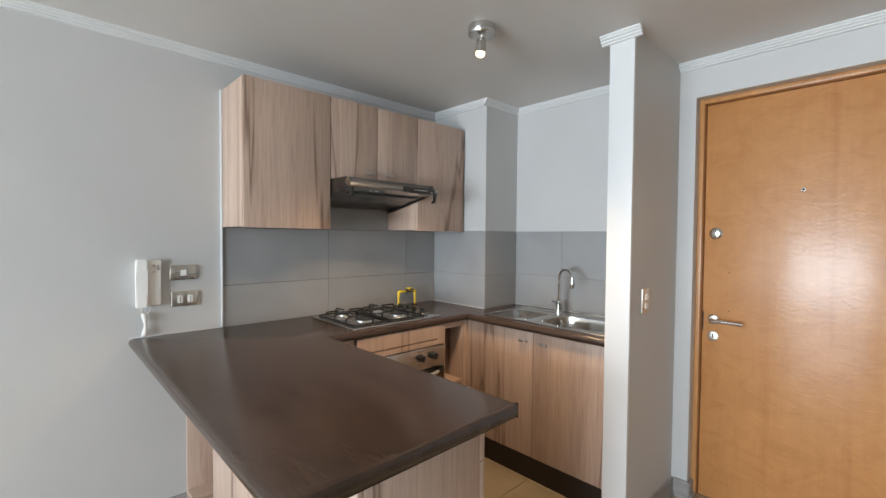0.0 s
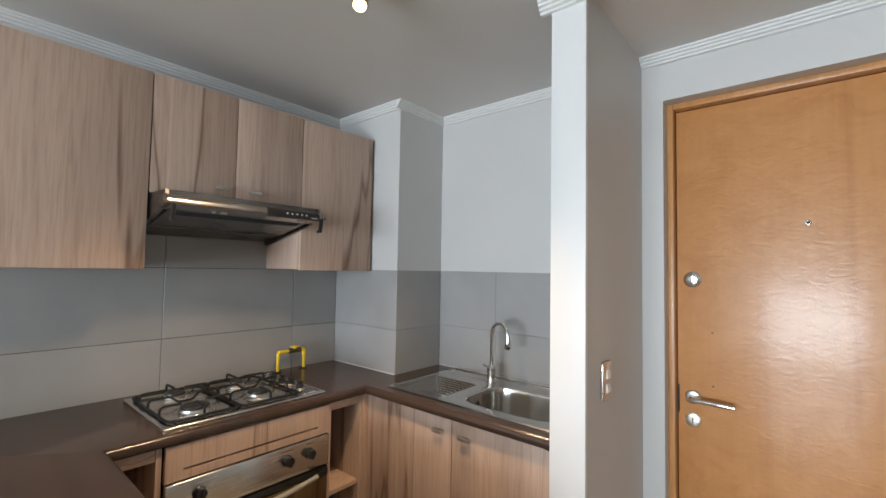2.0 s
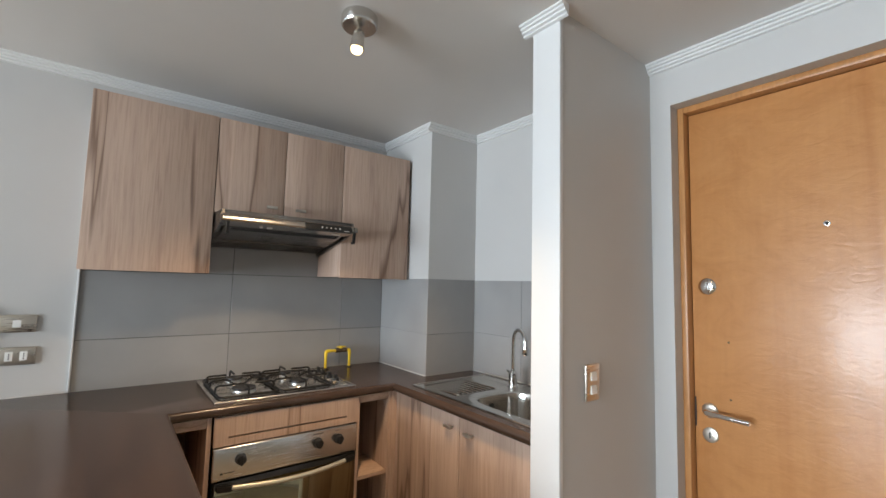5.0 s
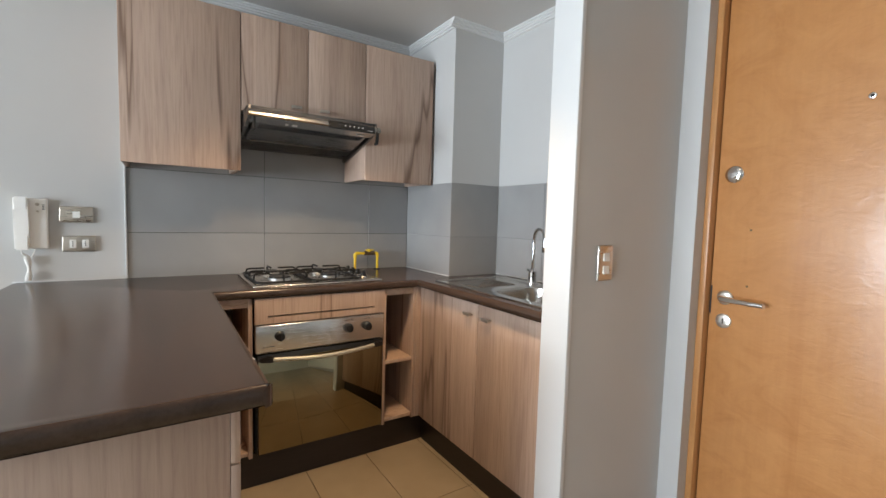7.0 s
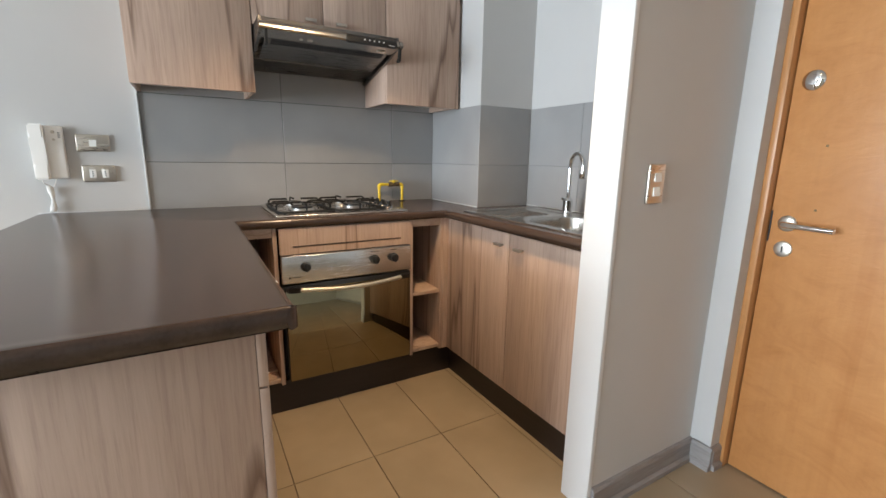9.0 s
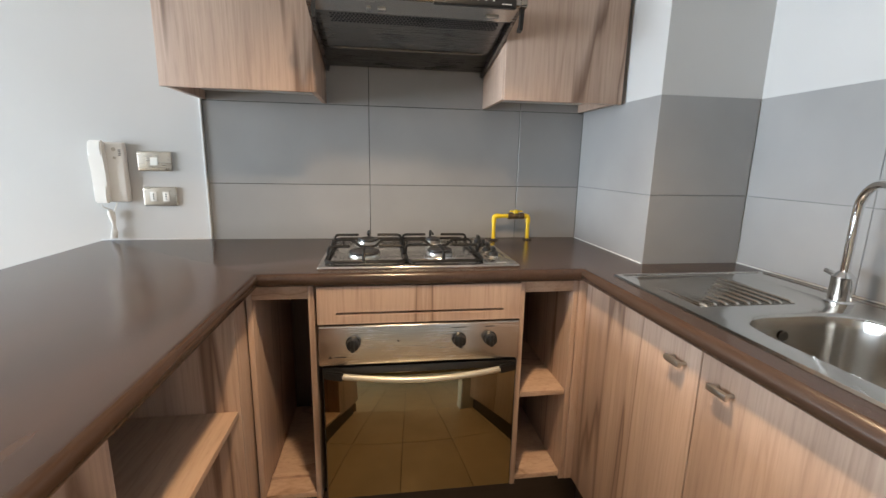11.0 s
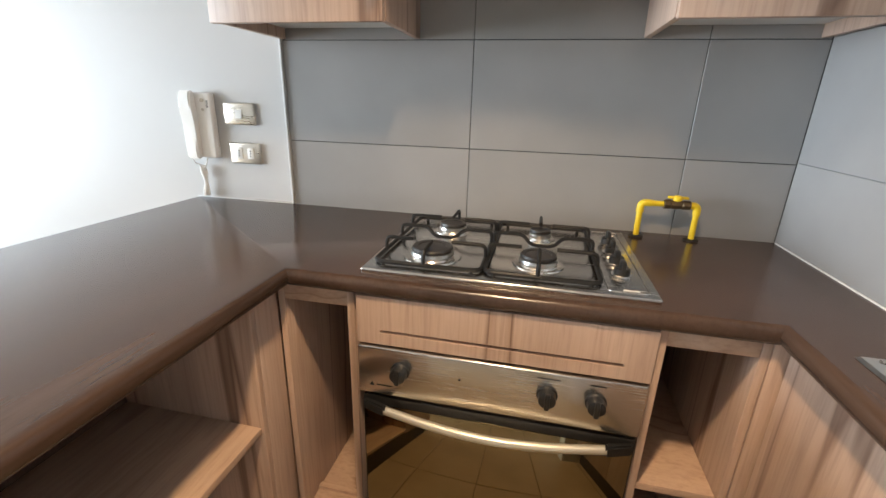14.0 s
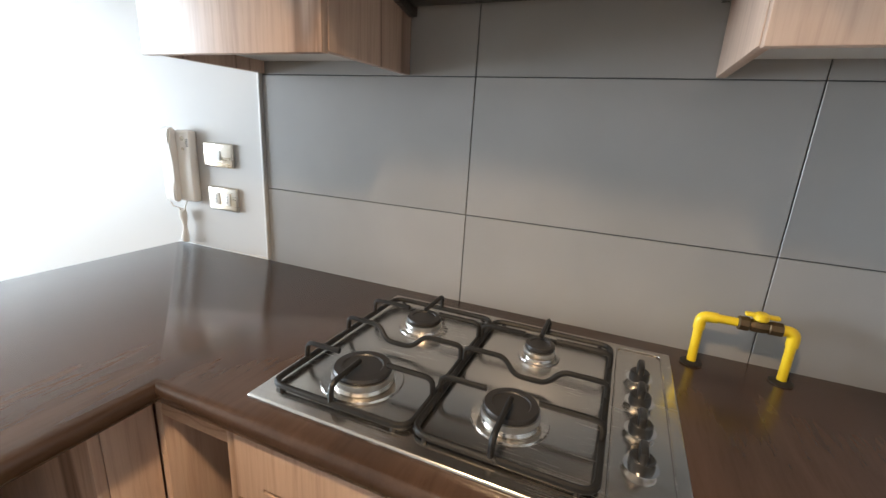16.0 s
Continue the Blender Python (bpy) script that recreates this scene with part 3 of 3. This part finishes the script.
for x in (3.155, 3.465, 3.559):
    m = pose(x, FY - 0.018, 0.687, 90)
    bm = T([(0.021, 0), (0.021, 0.004), (0.018, 0.007), (0.017, 0.024), (0.014, 0.026)], m, 28)
    box(bm, x - 0.005, x + 0.005, FY - 0.048, FY - 0.04, 0.669, 0.705, 0.002)
    part("knob", bm, PLASTIC, oven, "black round control knob")
part("indicator", T([(0.003, 0), (0.002, 0.002)], pose(3.285, FY - 0.018, 0.688, 90), 10), SPEC, oven)
for x0, x1, z in ((3.10, 3.135, 0.642), (3.442, 3.488, 0.722), (3.545, 3.575, 0.722)):
    part("lettering", B(x0, x1, FY - 0.0187, FY - 0.0182, z, z + 0.0025), SPEC, oven)
part("logo", prism([(3.083, 0.640), (3.095, 0.640), (3.089, 0.649)], "y", FY - 0.0187, FY - 0.0182), SPEC, oven)
arc = [(x, FY - 0.034 - 0.024 * math.sin(math.pi * (x - 3.115) / 0.484), 0.592 - 0.010 * math.sin(math.pi * (x - 3.115) / 0.484)) for x in np.linspace(3.115, 3.599, 25)]
part("handle", tube(arc, 0.0095, 12), mat("worn_cream_metal", (0.62, 0.58, 0.48), 0.33, 0.6), oven_door, "curved worn metal door handle")
for s, x in ((1, 3.072), (-1, 3.642)):
    bm = prism([(x, FY - 0.016), (x, FY - 0.030), (x + s * 0.055, FY - 0.048), (x + s * 0.055, FY - 0.030)], "z", 0.580, 0.606)
    bmesh.ops.bevel(bm, geom=bm.edges[:], offset=0.004, segments=2, affect="EDGES")
    part("handle_bracket", bm, PLASTIC, oven_door)

for ob in (oven, unit):
    ob.location += Vector((0.004, 0, -0.008))

# ---- sink cabinet ----
FS = 3.872
unit = thing("sink_cabinet", (4.12, 2.0, 0), "light wood-grain sink cabinet with two closed doors", "cabinet")
part("side_panel", B(FS + 0.018, 4.39, 1.534, 1.55, KICK, UNDER), WOOD, unit)
part("side_panel", B(FS + 0.018, 4.06, 2.45, 2.463, KICK, UNDER), WOOD, unit)
part("filler", B(3.846, FS + 0.010, 2.463, 2.480, KICK, UNDER, 0.001), WOOD, unit)
d1 = part("door", B(FS, FS + 0.017, 1.976, 2.461, KICK + 0.002, UNDER - 0.006, 0.0012), WOOD, unit)
d2 = part("door", B(FS, FS + 0.017, 1.535, 1.972, KICK + 0.002, UNDER - 0.006, 0.0012), WOOD, unit)
bar_handle((FS, 2.034, 0.790), (0, 1, 0), (-1, 0, 0), d1)
bar_handle((FS, 1.908, 0.788), (0, 1, 0), (-1, 0, 0), d2)

plinth = thing("plinth", (3.4, 2.5, 0), "dark brown recessed plinth boards under the cabinets", "plinth")
plinth["kind"] = "structure"
part("board", B(2.862, 3.915, 2.500, 2.516, 0, KICK - 0.002), DARK, plinth)
part("board", B(3.914, 3.930, 1.534, 2.499, 0, KICK - 0.002), DARK, plinth)
part("board", B(2.812, 2.828, 1.464, 2.499, 0, KICK - 0.002), DARK, plinth)


# ---- upper cabinets ----
UY, UTOP, UBOT = 2.690, 2.094, 1.402


def upper(x0, x1, z0, doors, label):
    """A wall cabinet: open-bottomed carcass of panels, with its doors in front."""
    t = thing("wall_cabinet", ((x0 + x1) / 2, 2.85, z0), label, "wall cabinet", "row of wall cabinets")
    y0 = UY + 0.018
    part("side_panel", B(x0, x0 + TH, y0, 2.996, z0, UTOP, 0.001), WOOD, t)
    part("side_panel", B(x1 - TH, x1, y0, 2.996, z0, UTOP, 0.001), WOOD, t)
    part("top_panel", B(x0 + TH, x1 - TH, y0, 2.996, UTOP - TH, UTOP), WOOD_FLAT, t)
    part("bottom_panel", B(x0 + TH, x1 - TH, y0, 2.996, z0 + 0.030, z0 + 0.046), WHITE, t, "white underside panel")
    for a, c2, hx in doors:
        d = part("door", B(a + 0.0015, c2 - 0.0015, UY, UY + 0.017, z0 - (0.004 if z0 < 1.5 else 0), UTOP + 0.002, 0.0012), WOOD, t)
        if hx:
            bar_handle((hx, UY, z0 + 0.048), (1, 0, 0), (0, -1, 0), d)
    return t


upper(2.602, 3.044, UBOT, [(2.602, 3.044, 0)], "light wood-grain wall cabinet with one tall door")
upper(3.045, 3.641, 1.668, [(3.045, 3.343, 3.285), (3.343, 3.641, 3.420)], "short light wood-grain wall cabinet above the hood")
upper(3.642, 4.056, UBOT, [(3.642, 4.056, 0)], "light wood-grain wall cabinet beside the column")
part("edge_trim", B(2.594, 2.6015, 2.990, 3.0035, TOPZ + 0.004, UTOP, 0.001), WHITE, wall_north, "white tile edge strip")

# ---- cooker hood ----
hood = thing("cooker_hood", (3.343, 2.75, 1.55), "worn steel cooker hood with black control strip", "cooker hood")
X0, X1 = 3.049, 3.637
part("shell", prism([(2.545, 1.655), (2.545, 1.686), (2.988, 1.686), (2.988, 1.560), (2.975, 1.556)], "x", X0 + 0.012, X1 - 0.012), STEEL_DULL, hood)
for x in (X0, X1 - 0.011):
    part("side_cheek", prism([(2.528, 1.640), (2.536, 1.686), (2.990, 1.686), (2.990, 1.540), (2.975, 1.536), (2.62, 1.612)], "x", x, x + 0.011), STEEL_DULL, hood, "worn steel side cheek")
lip = [(2.500, 1.640), (2.501, 1.650), (2.506, 1.659), (2.516, 1.666), (2.532, 1.669), (2.550, 1.669), (2.550, 1.650), (2.514, 1.636), (2.504, 1.635)]
part("front_lip", prism(lip, "x", X0 - 0.002, X1 - 0.012), HOOD_LIP, hood, "worn steel rolled front lip")
bm = prism([(2.498, 1.638), (2.499, 1.652), (2.507, 1.663), (2.550, 1.670), (2.550, 1.645), (2.512, 1.633)], "x", X1 - 0.012, X1 + 0.008)
bmesh.ops.bevel(bm, geom=bm.edges[:], offset=0.003, segments=2, affect="EDGES")
part("end_cap", bm, HOOD_LIP, hood, "grey plastic end cap")
part("underside", prism([(2.514, 1.6385), (2.592, 1.6255), (2.592, 1.6235), (2.514, 1.6355)], "x", X0 + 0.012, X1 - 0.012), HOOD_LIP, hood, "steel strip in front of the filter")
part("filter_frame", prism([(2.592, 1.6285), (2.80, 1.5845), (2.80, 1.5805), (2.592, 1.6245)], "x", X0 + 0.03, X1 - 0.03), STEEL_DULL, hood)
bm = bmesh.new()
for i in range(46):
    for j in range(5):
        x = X0 + 0.055 + i * 0.0106 + (0.0053 if j % 2 else 0)
        y = 2.602 + j * 0.0098
        z = 1.6245 - (y - 2.592) * 0.2116 - 0.0008
        box(bm, x, x + 0.0068, y, y + 0.0068, z - 0.0012, z + 0.0008)
part("filter_holes", bm, SPEC, hood)
bm = prism([(2.494, 1.629), (2.4945, 1.648), (2.499, 1.658), (2.508, 1.664), (2.514, 1.660), (2.508, 1.628)], "x", 3.385, 3.612)
bmesh.ops.bevel(bm, geom=bm.edges[:], offset=0.0025, segments=2, affect="EDGES")
strip = part("control_strip", bm, PLASTIC, hood, "black glossy control strip")
for k in range(5):
    x = 3.462 + k * 0.0215
    part("control_button", T([(0.0034, 0), (0.0034, 0.002), (0.002, 0.0032)], pose(x, 2.4946, 1.646, 90), 12), PRINT, strip, "small pale push button")
part("lettering", B(3.571, 3.598, 2.4932, 2.4945, 1.636, 1.6385), PRINT, strip)
part("lettering", B(3.412, 3.440, 2.4932, 2.4945, 1.644, 1.6455), CAP, strip)
for x in (X0 + 0.018, X1 - 0.006):
    part("latch", prism([(2.512, 1.642), (2.528, 1.642), (2.534, 1.596), (2.548, 1.590), (2.546, 1.582), (2.522, 1.584), (2.518, 1.60)], "x", x, x + 0.010), PLASTIC, hood, "black plastic latch")
for x, w in ((X0 + 0.20, 0.011), (X0 + 0.165, 0.006), (X1 - 0.075, 0.018)):
    part("filter_clip", B(x - w, x + w, 2.560, 2.572, 1.6235, 1.6285, 0.001), NICKEL, hood)
part("lower_rail", tube([(X0 + 0.05, 2.80, 1.579), (X1 - 0.05, 2.80, 1.579)], 0.004, 8), STEEL_DULL, hood)
hood.location += Vector((0, 0, -0.022))

# ---- gas hob ----
hob = thing("gas_hob", (3.354, 2.71, TOPZ), "stainless steel four-burner gas hob with black grates", "hob")
HX0, HX1, HY0, HY1, HZ = 3.060, 3.658, 2.480, 2.938, TOPZ
bm = B(HX0, HX1, HY0, HY1, HZ - 0.002, HZ + 0.009, 0.004, 3)
part("plate", bm, HOB_STEEL, hob, "brushed stainless plate")
tray = rounded([(3.600, HY0 + 0.018, HZ + 0.009), (3.640, HY0 + 0.018, HZ + 0.009), (3.640, HY1 - 0.018, HZ + 0.009), (3.563, HY1 - 0.018, HZ + 0.009), (3.563, HY0 + 0.018, HZ + 0.009), (3.5995, HY0 + 0.018, HZ + 0.009)], 0.014, 5)
part("tray_ridge", tube(tray, 0.0022, 8, flat=0.6), HOB_STEEL, hob, "embossed rim round the knobs")
for x, y, r in ((3.190, 2.592, 0.047), (3.195, 2.806, 0.035), (3.428, 2.606, 0.040), (3.430, 2.808, 0.027)):
    m = pose(x, y, HZ + 0.009)
    part("burner_pan", T([(r * 1.42, 0), (r * 1.38, 0.003), (r * 1.05, 0.0005), (r * 0.98, 0.0045)], m, 40), HOB_STEEL, hob)
    ring_part = part("burner_ring", T([(r * 0.98, 0.0045), (r * 1.06, 0.009), (r * 1.02, 0.016), (r * 0.9, 0.018)], m, 40), ALU, hob, "aluminium burner ring")
    prof = [(r * 0.99, 0.0182), (r * 1.0, 0.022), (r * 0.95, 0.026), (r * 0.70, 0.0265), (r * 0.66, 0.0245), (r * 0.1, 0.0245)]
    part("burner_cap", T(prof, m, 40), CAP, ring_part, "black enamelled burner cap")


def grate(x0, x1, y0, y1, burners, fingers):
    bm = bmesh.new()
    z = HZ + 0.0165
    q = 0.024
    loop = rounded([((x0 + x1) / 2, y0, z), (x1, y0, z), (x1, y1, z), (x0, y1, z), (x0, y0, z), ((x0 + x1) / 2 - 0.0005, y0, z)], q, 5)
    tube(loop, 0.0052, 8, bm)
    h = HZ + 0.047
    for a, c2 in fingers:
        a, c2 = Vector((*a, z)), Vector((*c2, h))
        tube(rounded([a, Vector((a.x, a.y, h)) + (c2 - a) * Vector((0.12, 0.12, 0)).length * 0, c2], 0.02, 4), 0.0045, 8, bm)
    for px, py in ((x0 + 0.02, y0), (x1 - 0.02, y0), (x0 + 0.02, y1), (x1 - 0.02, y1)):
        tube([(px, py, z), (px, py, HZ + 0.009)], 0.0045, 8, bm)
    return part("pan_grate", bm, IRON, hob, "black enamelled pan grate")


def fingers_of(x0, x1, y0, y1, spots):
    out = []
    for cx, cy, r in spots:
        out += [((x0, cy), (cx - r * 0.95, cy)), ((x1, cy), (cx + r * 0.95, cy))]
        out.append(((cx, y0 if cy < (y0 + y1) / 2 else y1), (cx, cy - r * 0.2 if cy < (y0 + y1) / 2 else cy + r * 0.2)))
    return out


G = [(3.080, 3.312, 2.510, 2.900), (3.319, 3.552, 2.510, 2.900)]
grate(*G[0], None, fingers_of(*G[0], [(3.190, 2.592, 0.047), (3.195, 2.806, 0.035)]))
grate(*G[1], None, fingers_of(*G[1], [(3.428, 2.606, 0.040), (3.430, 2.808, 0.030)]))
# the bars between the two burners of each grate
for x0, x1, y0, y1 in G:
    ym = (y0 + y1) / 2 + 0.005
    z = HZ + 0.020
    part("grate_bar", tube(rounded([(x0, ym, z), (x0, ym, HZ + 0.045), (x0 + 0.07, ym, HZ + 0.045), (x0 + 0.09, ym - 0.012, HZ + 0.024), (x1 - 0.09, ym - 0.012, HZ + 0.024), (x1 - 0.07, ym, HZ + 0.045), (x1, ym, HZ + 0.045), (x1, ym, z)], 0.014, 4), 0.0045, 8), IRON, hob)
for k in range(4):
    x, y = 3.600, 2.586 + k * 0.0735
    m = pose(x, y, HZ + 0.009)
    skirt = part("knob_skirt", T([(0.0165, 0), (0.0205, 0.004), (0.0215, 0.0065), (0.017, 0.007)], m, 24), CHROME, hob, "chrome knob skirt")
    bm = T([(0.0165, 0.0045), (0.0155, 0.018), (0.013, 0.020)], m, 24)
    box(bm, x - 0.0055, x + 0.0055, y - 0.0155, y + 0.0155, HZ + 0.024, HZ + 0.044, 0.004)
    part("knob", bm, PLASTIC, skirt, "black control knob")
part("nameplate", B(3.592, 3.622, 2.506, 2.512, HZ + 0.009, HZ + 0.0096), PRINT, hob)

# ---- sink ----
sink = thing("kitchen_sink", (4.13, 1.96, TOPZ), "stainless steel inset sink with one bowl and drainer", "sink")
SX0, SX1, SY0, SY1, SZ = 3.900, 4.366, 1.560, 2.362, TOPZ + 0.005
bm = bmesh.new()
edges = []
rim = [(SX0, SY0), (SX1, SY0), (SX1, SY1), (SX0, SY1)]
drain = [(SX0 + 0.035, 2.075), (SX1 - 0.075, 2.075), (SX1 - 0.075, SY1 - 0.035), (SX0 + 0.035, SY1 - 0.035)]
loops = {}
for key, loop in (("rim", rim), ("bowl", bowl_ring(0.0)), ("drain", drain)):
    vs = [bm.verts.new((x, y, SZ)) for x, y in loop]
    loops[key] = vs
    edges += [bm.edges.new((vs[k], vs[(k + 1) % len(vs)])) for k in range(len(vs))]
bmesh.ops.triangle_fill(bm, edges=edges, use_beauty=True)


def skin(a, b2):
    for k in range(len(a)):
        j = (k + 1) % len(a)
        bm.faces.new((a[k], a[j], b2[j], b2[k]))


outer_low = [bm.verts.new((v.co.x + (-0.004 if v.co.x < 4 else 0.004), v.co.y + (-0.004 if v.co.y < 2 else 0.004), TOPZ + 0.0004)) for v in loops["rim"]]
skin(loops["rim"], outer_low)
last = loops["bowl"]
for grow, z in ((-0.004, -0.001), (-0.009, -0.006), (-0.013, -0.03), (-0.018, -0.10), (-0.028, -0.135), (-0.05, -0.152), (-0.085, -0.158), (-0.14, -0.162)):
    ring = [bm.verts.new((x, y, SZ + z)) for x, y in bowl_ring(grow)]
    skin(last, ring)
    last = ring
bm.faces.new(last)
ring = [bm.verts.new((v.co.x + (0.012 if v.co.x < 4.1 else -0.012), v.co.y + (0.012 if v.co.y < 2.2 else -0.012), SZ - 0.0045)) for v in loops["drain"]]
skin(loops["drain"], ring)
bm.faces.new(ring)
part("basin", bm, SINK, sink, "brushed stainless bowl and drainer")
for k in range(8):
    x, y = 3.992 + k * 0.0285, 2.092
    far = 2.135 + (x - 3.992) * 0.92
    part("drainer_ridge", tube(rounded([(x, y, SZ - 0.006), (x, y + 0.008, SZ - 0.0030), (x - 0.004, far - 0.008, SZ - 0.0030), (x - 0.004, far, SZ - 0.006)], 0.006, 3), 0.0046, 10), SINK, sink)
part("drainer_ridge", tube(rounded([(3.966, 2.088, SZ - 0.006), (3.962, 2.10, SZ - 0.0030), (3.948, 2.19, SZ - 0.0030), (3.944, 2.235, SZ - 0.006)], 0.03, 4), 0.0046, 10), SINK, sink)
part("drain", T([(0.04, -0.1615), (0.038, -0.159), (0.028, -0.1605), (0.012, -0.158)], pose(BOWL[0], BOWL[1], SZ), 28), CHROME, sink)
part("overflow", T([(0.011, 0), (0.009, 0.003), (0.004, 0.003)], pose(4.085, 2.007, SZ - 0.045, 90), 16), SPEC, sink)
part("rim_back", B(SX0 + 0.02, SX1 - 0.02, SY1 - 0.014, SY1 - 0.006, SZ - 0.001, SZ + 0.003, 0.0015), SINK, sink)
part("rim_side", B(SX1 - 0.012, SX1 - 0.005, SY0 + 0.01, SY1 - 0.02, SZ - 0.001, SZ + 0.003, 0.0015), SINK, sink)

tap = thing("kitchen_tap", (4.285, 2.070, SZ), "chrome swan-neck kitchen mixer tap behind the sink", "tap")
TX, TY = 4.285, 2.070
part("base", T([(0.027, 0), (0.027, 0.006), (0.022, 0.010), (0.022, 0.058), (0.0225, 0.060), (0.0225, 0.064), (0.015, 0.072), (0.0115, 0.076)], pose(TX, TY, SZ), 28), CHROME, tap)
neck = [(TX, TY, SZ + 0.06), (TX, TY, SZ + 0.20)]
d = Vector((-0.34, -0.94, 0)).normalized()
R = 0.060
for k in range(1, 15):
    a = math.pi * k / 14 * 0.95
    neck.append((TX + d.x * R * (1 - math.cos(a)), TY + d.y * R * (1 - math.cos(a)), SZ + 0.216 + R * math.sin(a)))
end = Vector(neck[-1])
neck.append(tuple(end + Vector((0, 0, -0.03))))
part("spout", tube(neck, 0.0095, 16), CHROME, tap, "curved chrome spout")
part("aerator", T([(0.014, 0), (0.0145, -0.008), (0.0145, -0.034), (0.012, -0.038)], Matrix.Translation(end + Vector((0, 0, -0.02))), 22), CHROME, tap)
part("lever", tube([(TX, TY, SZ + 0.045), (TX + 0.012, TY + 0.03, SZ + 0.062), (TX + 0.018, TY + 0.055, SZ + 0.066)], 0.006, 10), CHROME, tap)

# ---- gas pipe ----
pipe = thing("gas_pipe", (3.765, 2.935, TOPZ), "yellow painted gas pipe loop with a shut-off valve", "pipe")
PL, PR, PY, PZ = 3.695, 3.838, 2.945, 0.985
part("pipe", tube(rounded([(PL, PY, TOPZ), (PL, PY, PZ), (3.755, PY, PZ)], 0.016), 0.0078, 14), YELLOW, pipe)
part("pipe", tube(rounded([(PR, PY, TOPZ), (PR, PY, PZ), (3.815, PY, PZ)], 0.014), 0.0078, 14), YELLOW, pipe)
for x, pts in ((PL, 1), (PR, -1)):
    part("elbow", tube(rounded([(x, PY, PZ - 0.026), (x, PY, PZ), (x + pts * 0.026, PY, PZ)], 0.016), 0.0098, 14), YELLOW, pipe)
    part("flange", T([(0.019, 0), (0.019, 0.003), (0.010, 0.006)], pose(x, PY, TOPZ), 20), RUBBER, pipe, "black rubber flange")
along = Matrix.Translation((3.752, PY, PZ)) @ Euler((0, radians(90), 0)).to_matrix().to_4x4()
valve = part("valve", T([(0.010, 0), (0.0135, 0.002), (0.0135, 0.016), (0.0105, 0.018), (0.0125, 0.024), (0.0125, 0.04), (0.0105, 0.046), (0.0125, 0.048), (0.0125, 0.066), (0.010, 0.068)], along, 8), BRASS, pipe, "tarnished brass valve body")
bm = T([(0.009, 0.010), (0.012, 0.013), (0.012, 0.022), (0.008, 0.025)], pose(3.785, PY, PZ), 18)
box(bm, 3.760, 3.812, PY - 0.006, PY + 0.006, PZ + 0.016, PZ + 0.023, 0.0025)
part("valve_handle", bm, YELLOW, valve, "yellow butterfly handle")

# ---- tiles ----
def tile(parent, x0, x1, y0, y1, z0, z1, material):
    part("tile", B(x0, x1, y0, y1, z0, z1, 0.0008, 1), material, parent)


J = 0.0012
for a, c2 in ((2.602, 3.2), (3.2, 3.8), (3.8, 4.068)):
    for z0, z1 in ((0.80, 1.101), (1.101, 1.400), (1.400, 1.699)):
        tile(wall_north, a + J, c2 - J, 2.999, 3.006, z0 + J, z1 - J, TILE)
part("tile_bed", B(2.603, 4.07, 3.002, 3.0045, 0.80, 1.698), GROUT, wall_north)
for z0, z1 in ((0.80, 1.106), (1.106, 1.405)):
    tile(column, 4.068, 4.074, 2.499, 2.998, z0 + J, z1 - J, TILE)
    tile(column, 4.0685, 4.404, 2.497, 2.503, z0 + J, z1 - J, TILE)
    for y0, y1 in ((1.532, 2.13), (2.13, 2.4965)):
        tile(wall_sink, 4.405, 4.411, y0 + J, y1 - J, z0 + J, z1 - J, TILE)
part("tile_bed", B(4.0705, 4.0725, 2.50, 2.998, 0.80, 1.404), GROUT_PALE, column)
part("tile_bed", B(4.071, 4.404, 2.4995, 2.5015, 0.80, 1.404), GROUT_PALE, column)
part("tile_bed", B(4.4075, 4.4095, 1.533, 2.496, 0.80, 1.404), GROUT_PALE, wall_sink)

# floor tiles: those of the kitchen and entrance singly, the rest joined
FW, FL, FX0, FY0 = 0.30, 0.578, 3.290, 2.020
kitchen_tile = finish("tile", B(0.0015, FW - 0.0015, 0.0015, FL - 0.0015, -0.006, 0, 0.0012, 1), FLOOR)
kitchen_mesh = kitchen_tile.data
bpy.data.objects.remove(kitchen_tile)
rest = bmesh.new()
for i in range(-22, 4):
    for j in range(-11, 2):
        x, y = FX0 + i * FW, FY0 + j * FL
        if i >= -2 and j >= -3:
            ob = new("tile", kitchen_mesh)
            ob.location = (x, y, 0)
            ob.parent = floor
        else:
            box(rest, x + 0.0015, x + FW - 0.0015, y + 0.0015, y + FL - 0.0015, -0.006, 0)
ob = part("tiles", rest, FLOOR, floor)
ob["kind"] = "stuff"
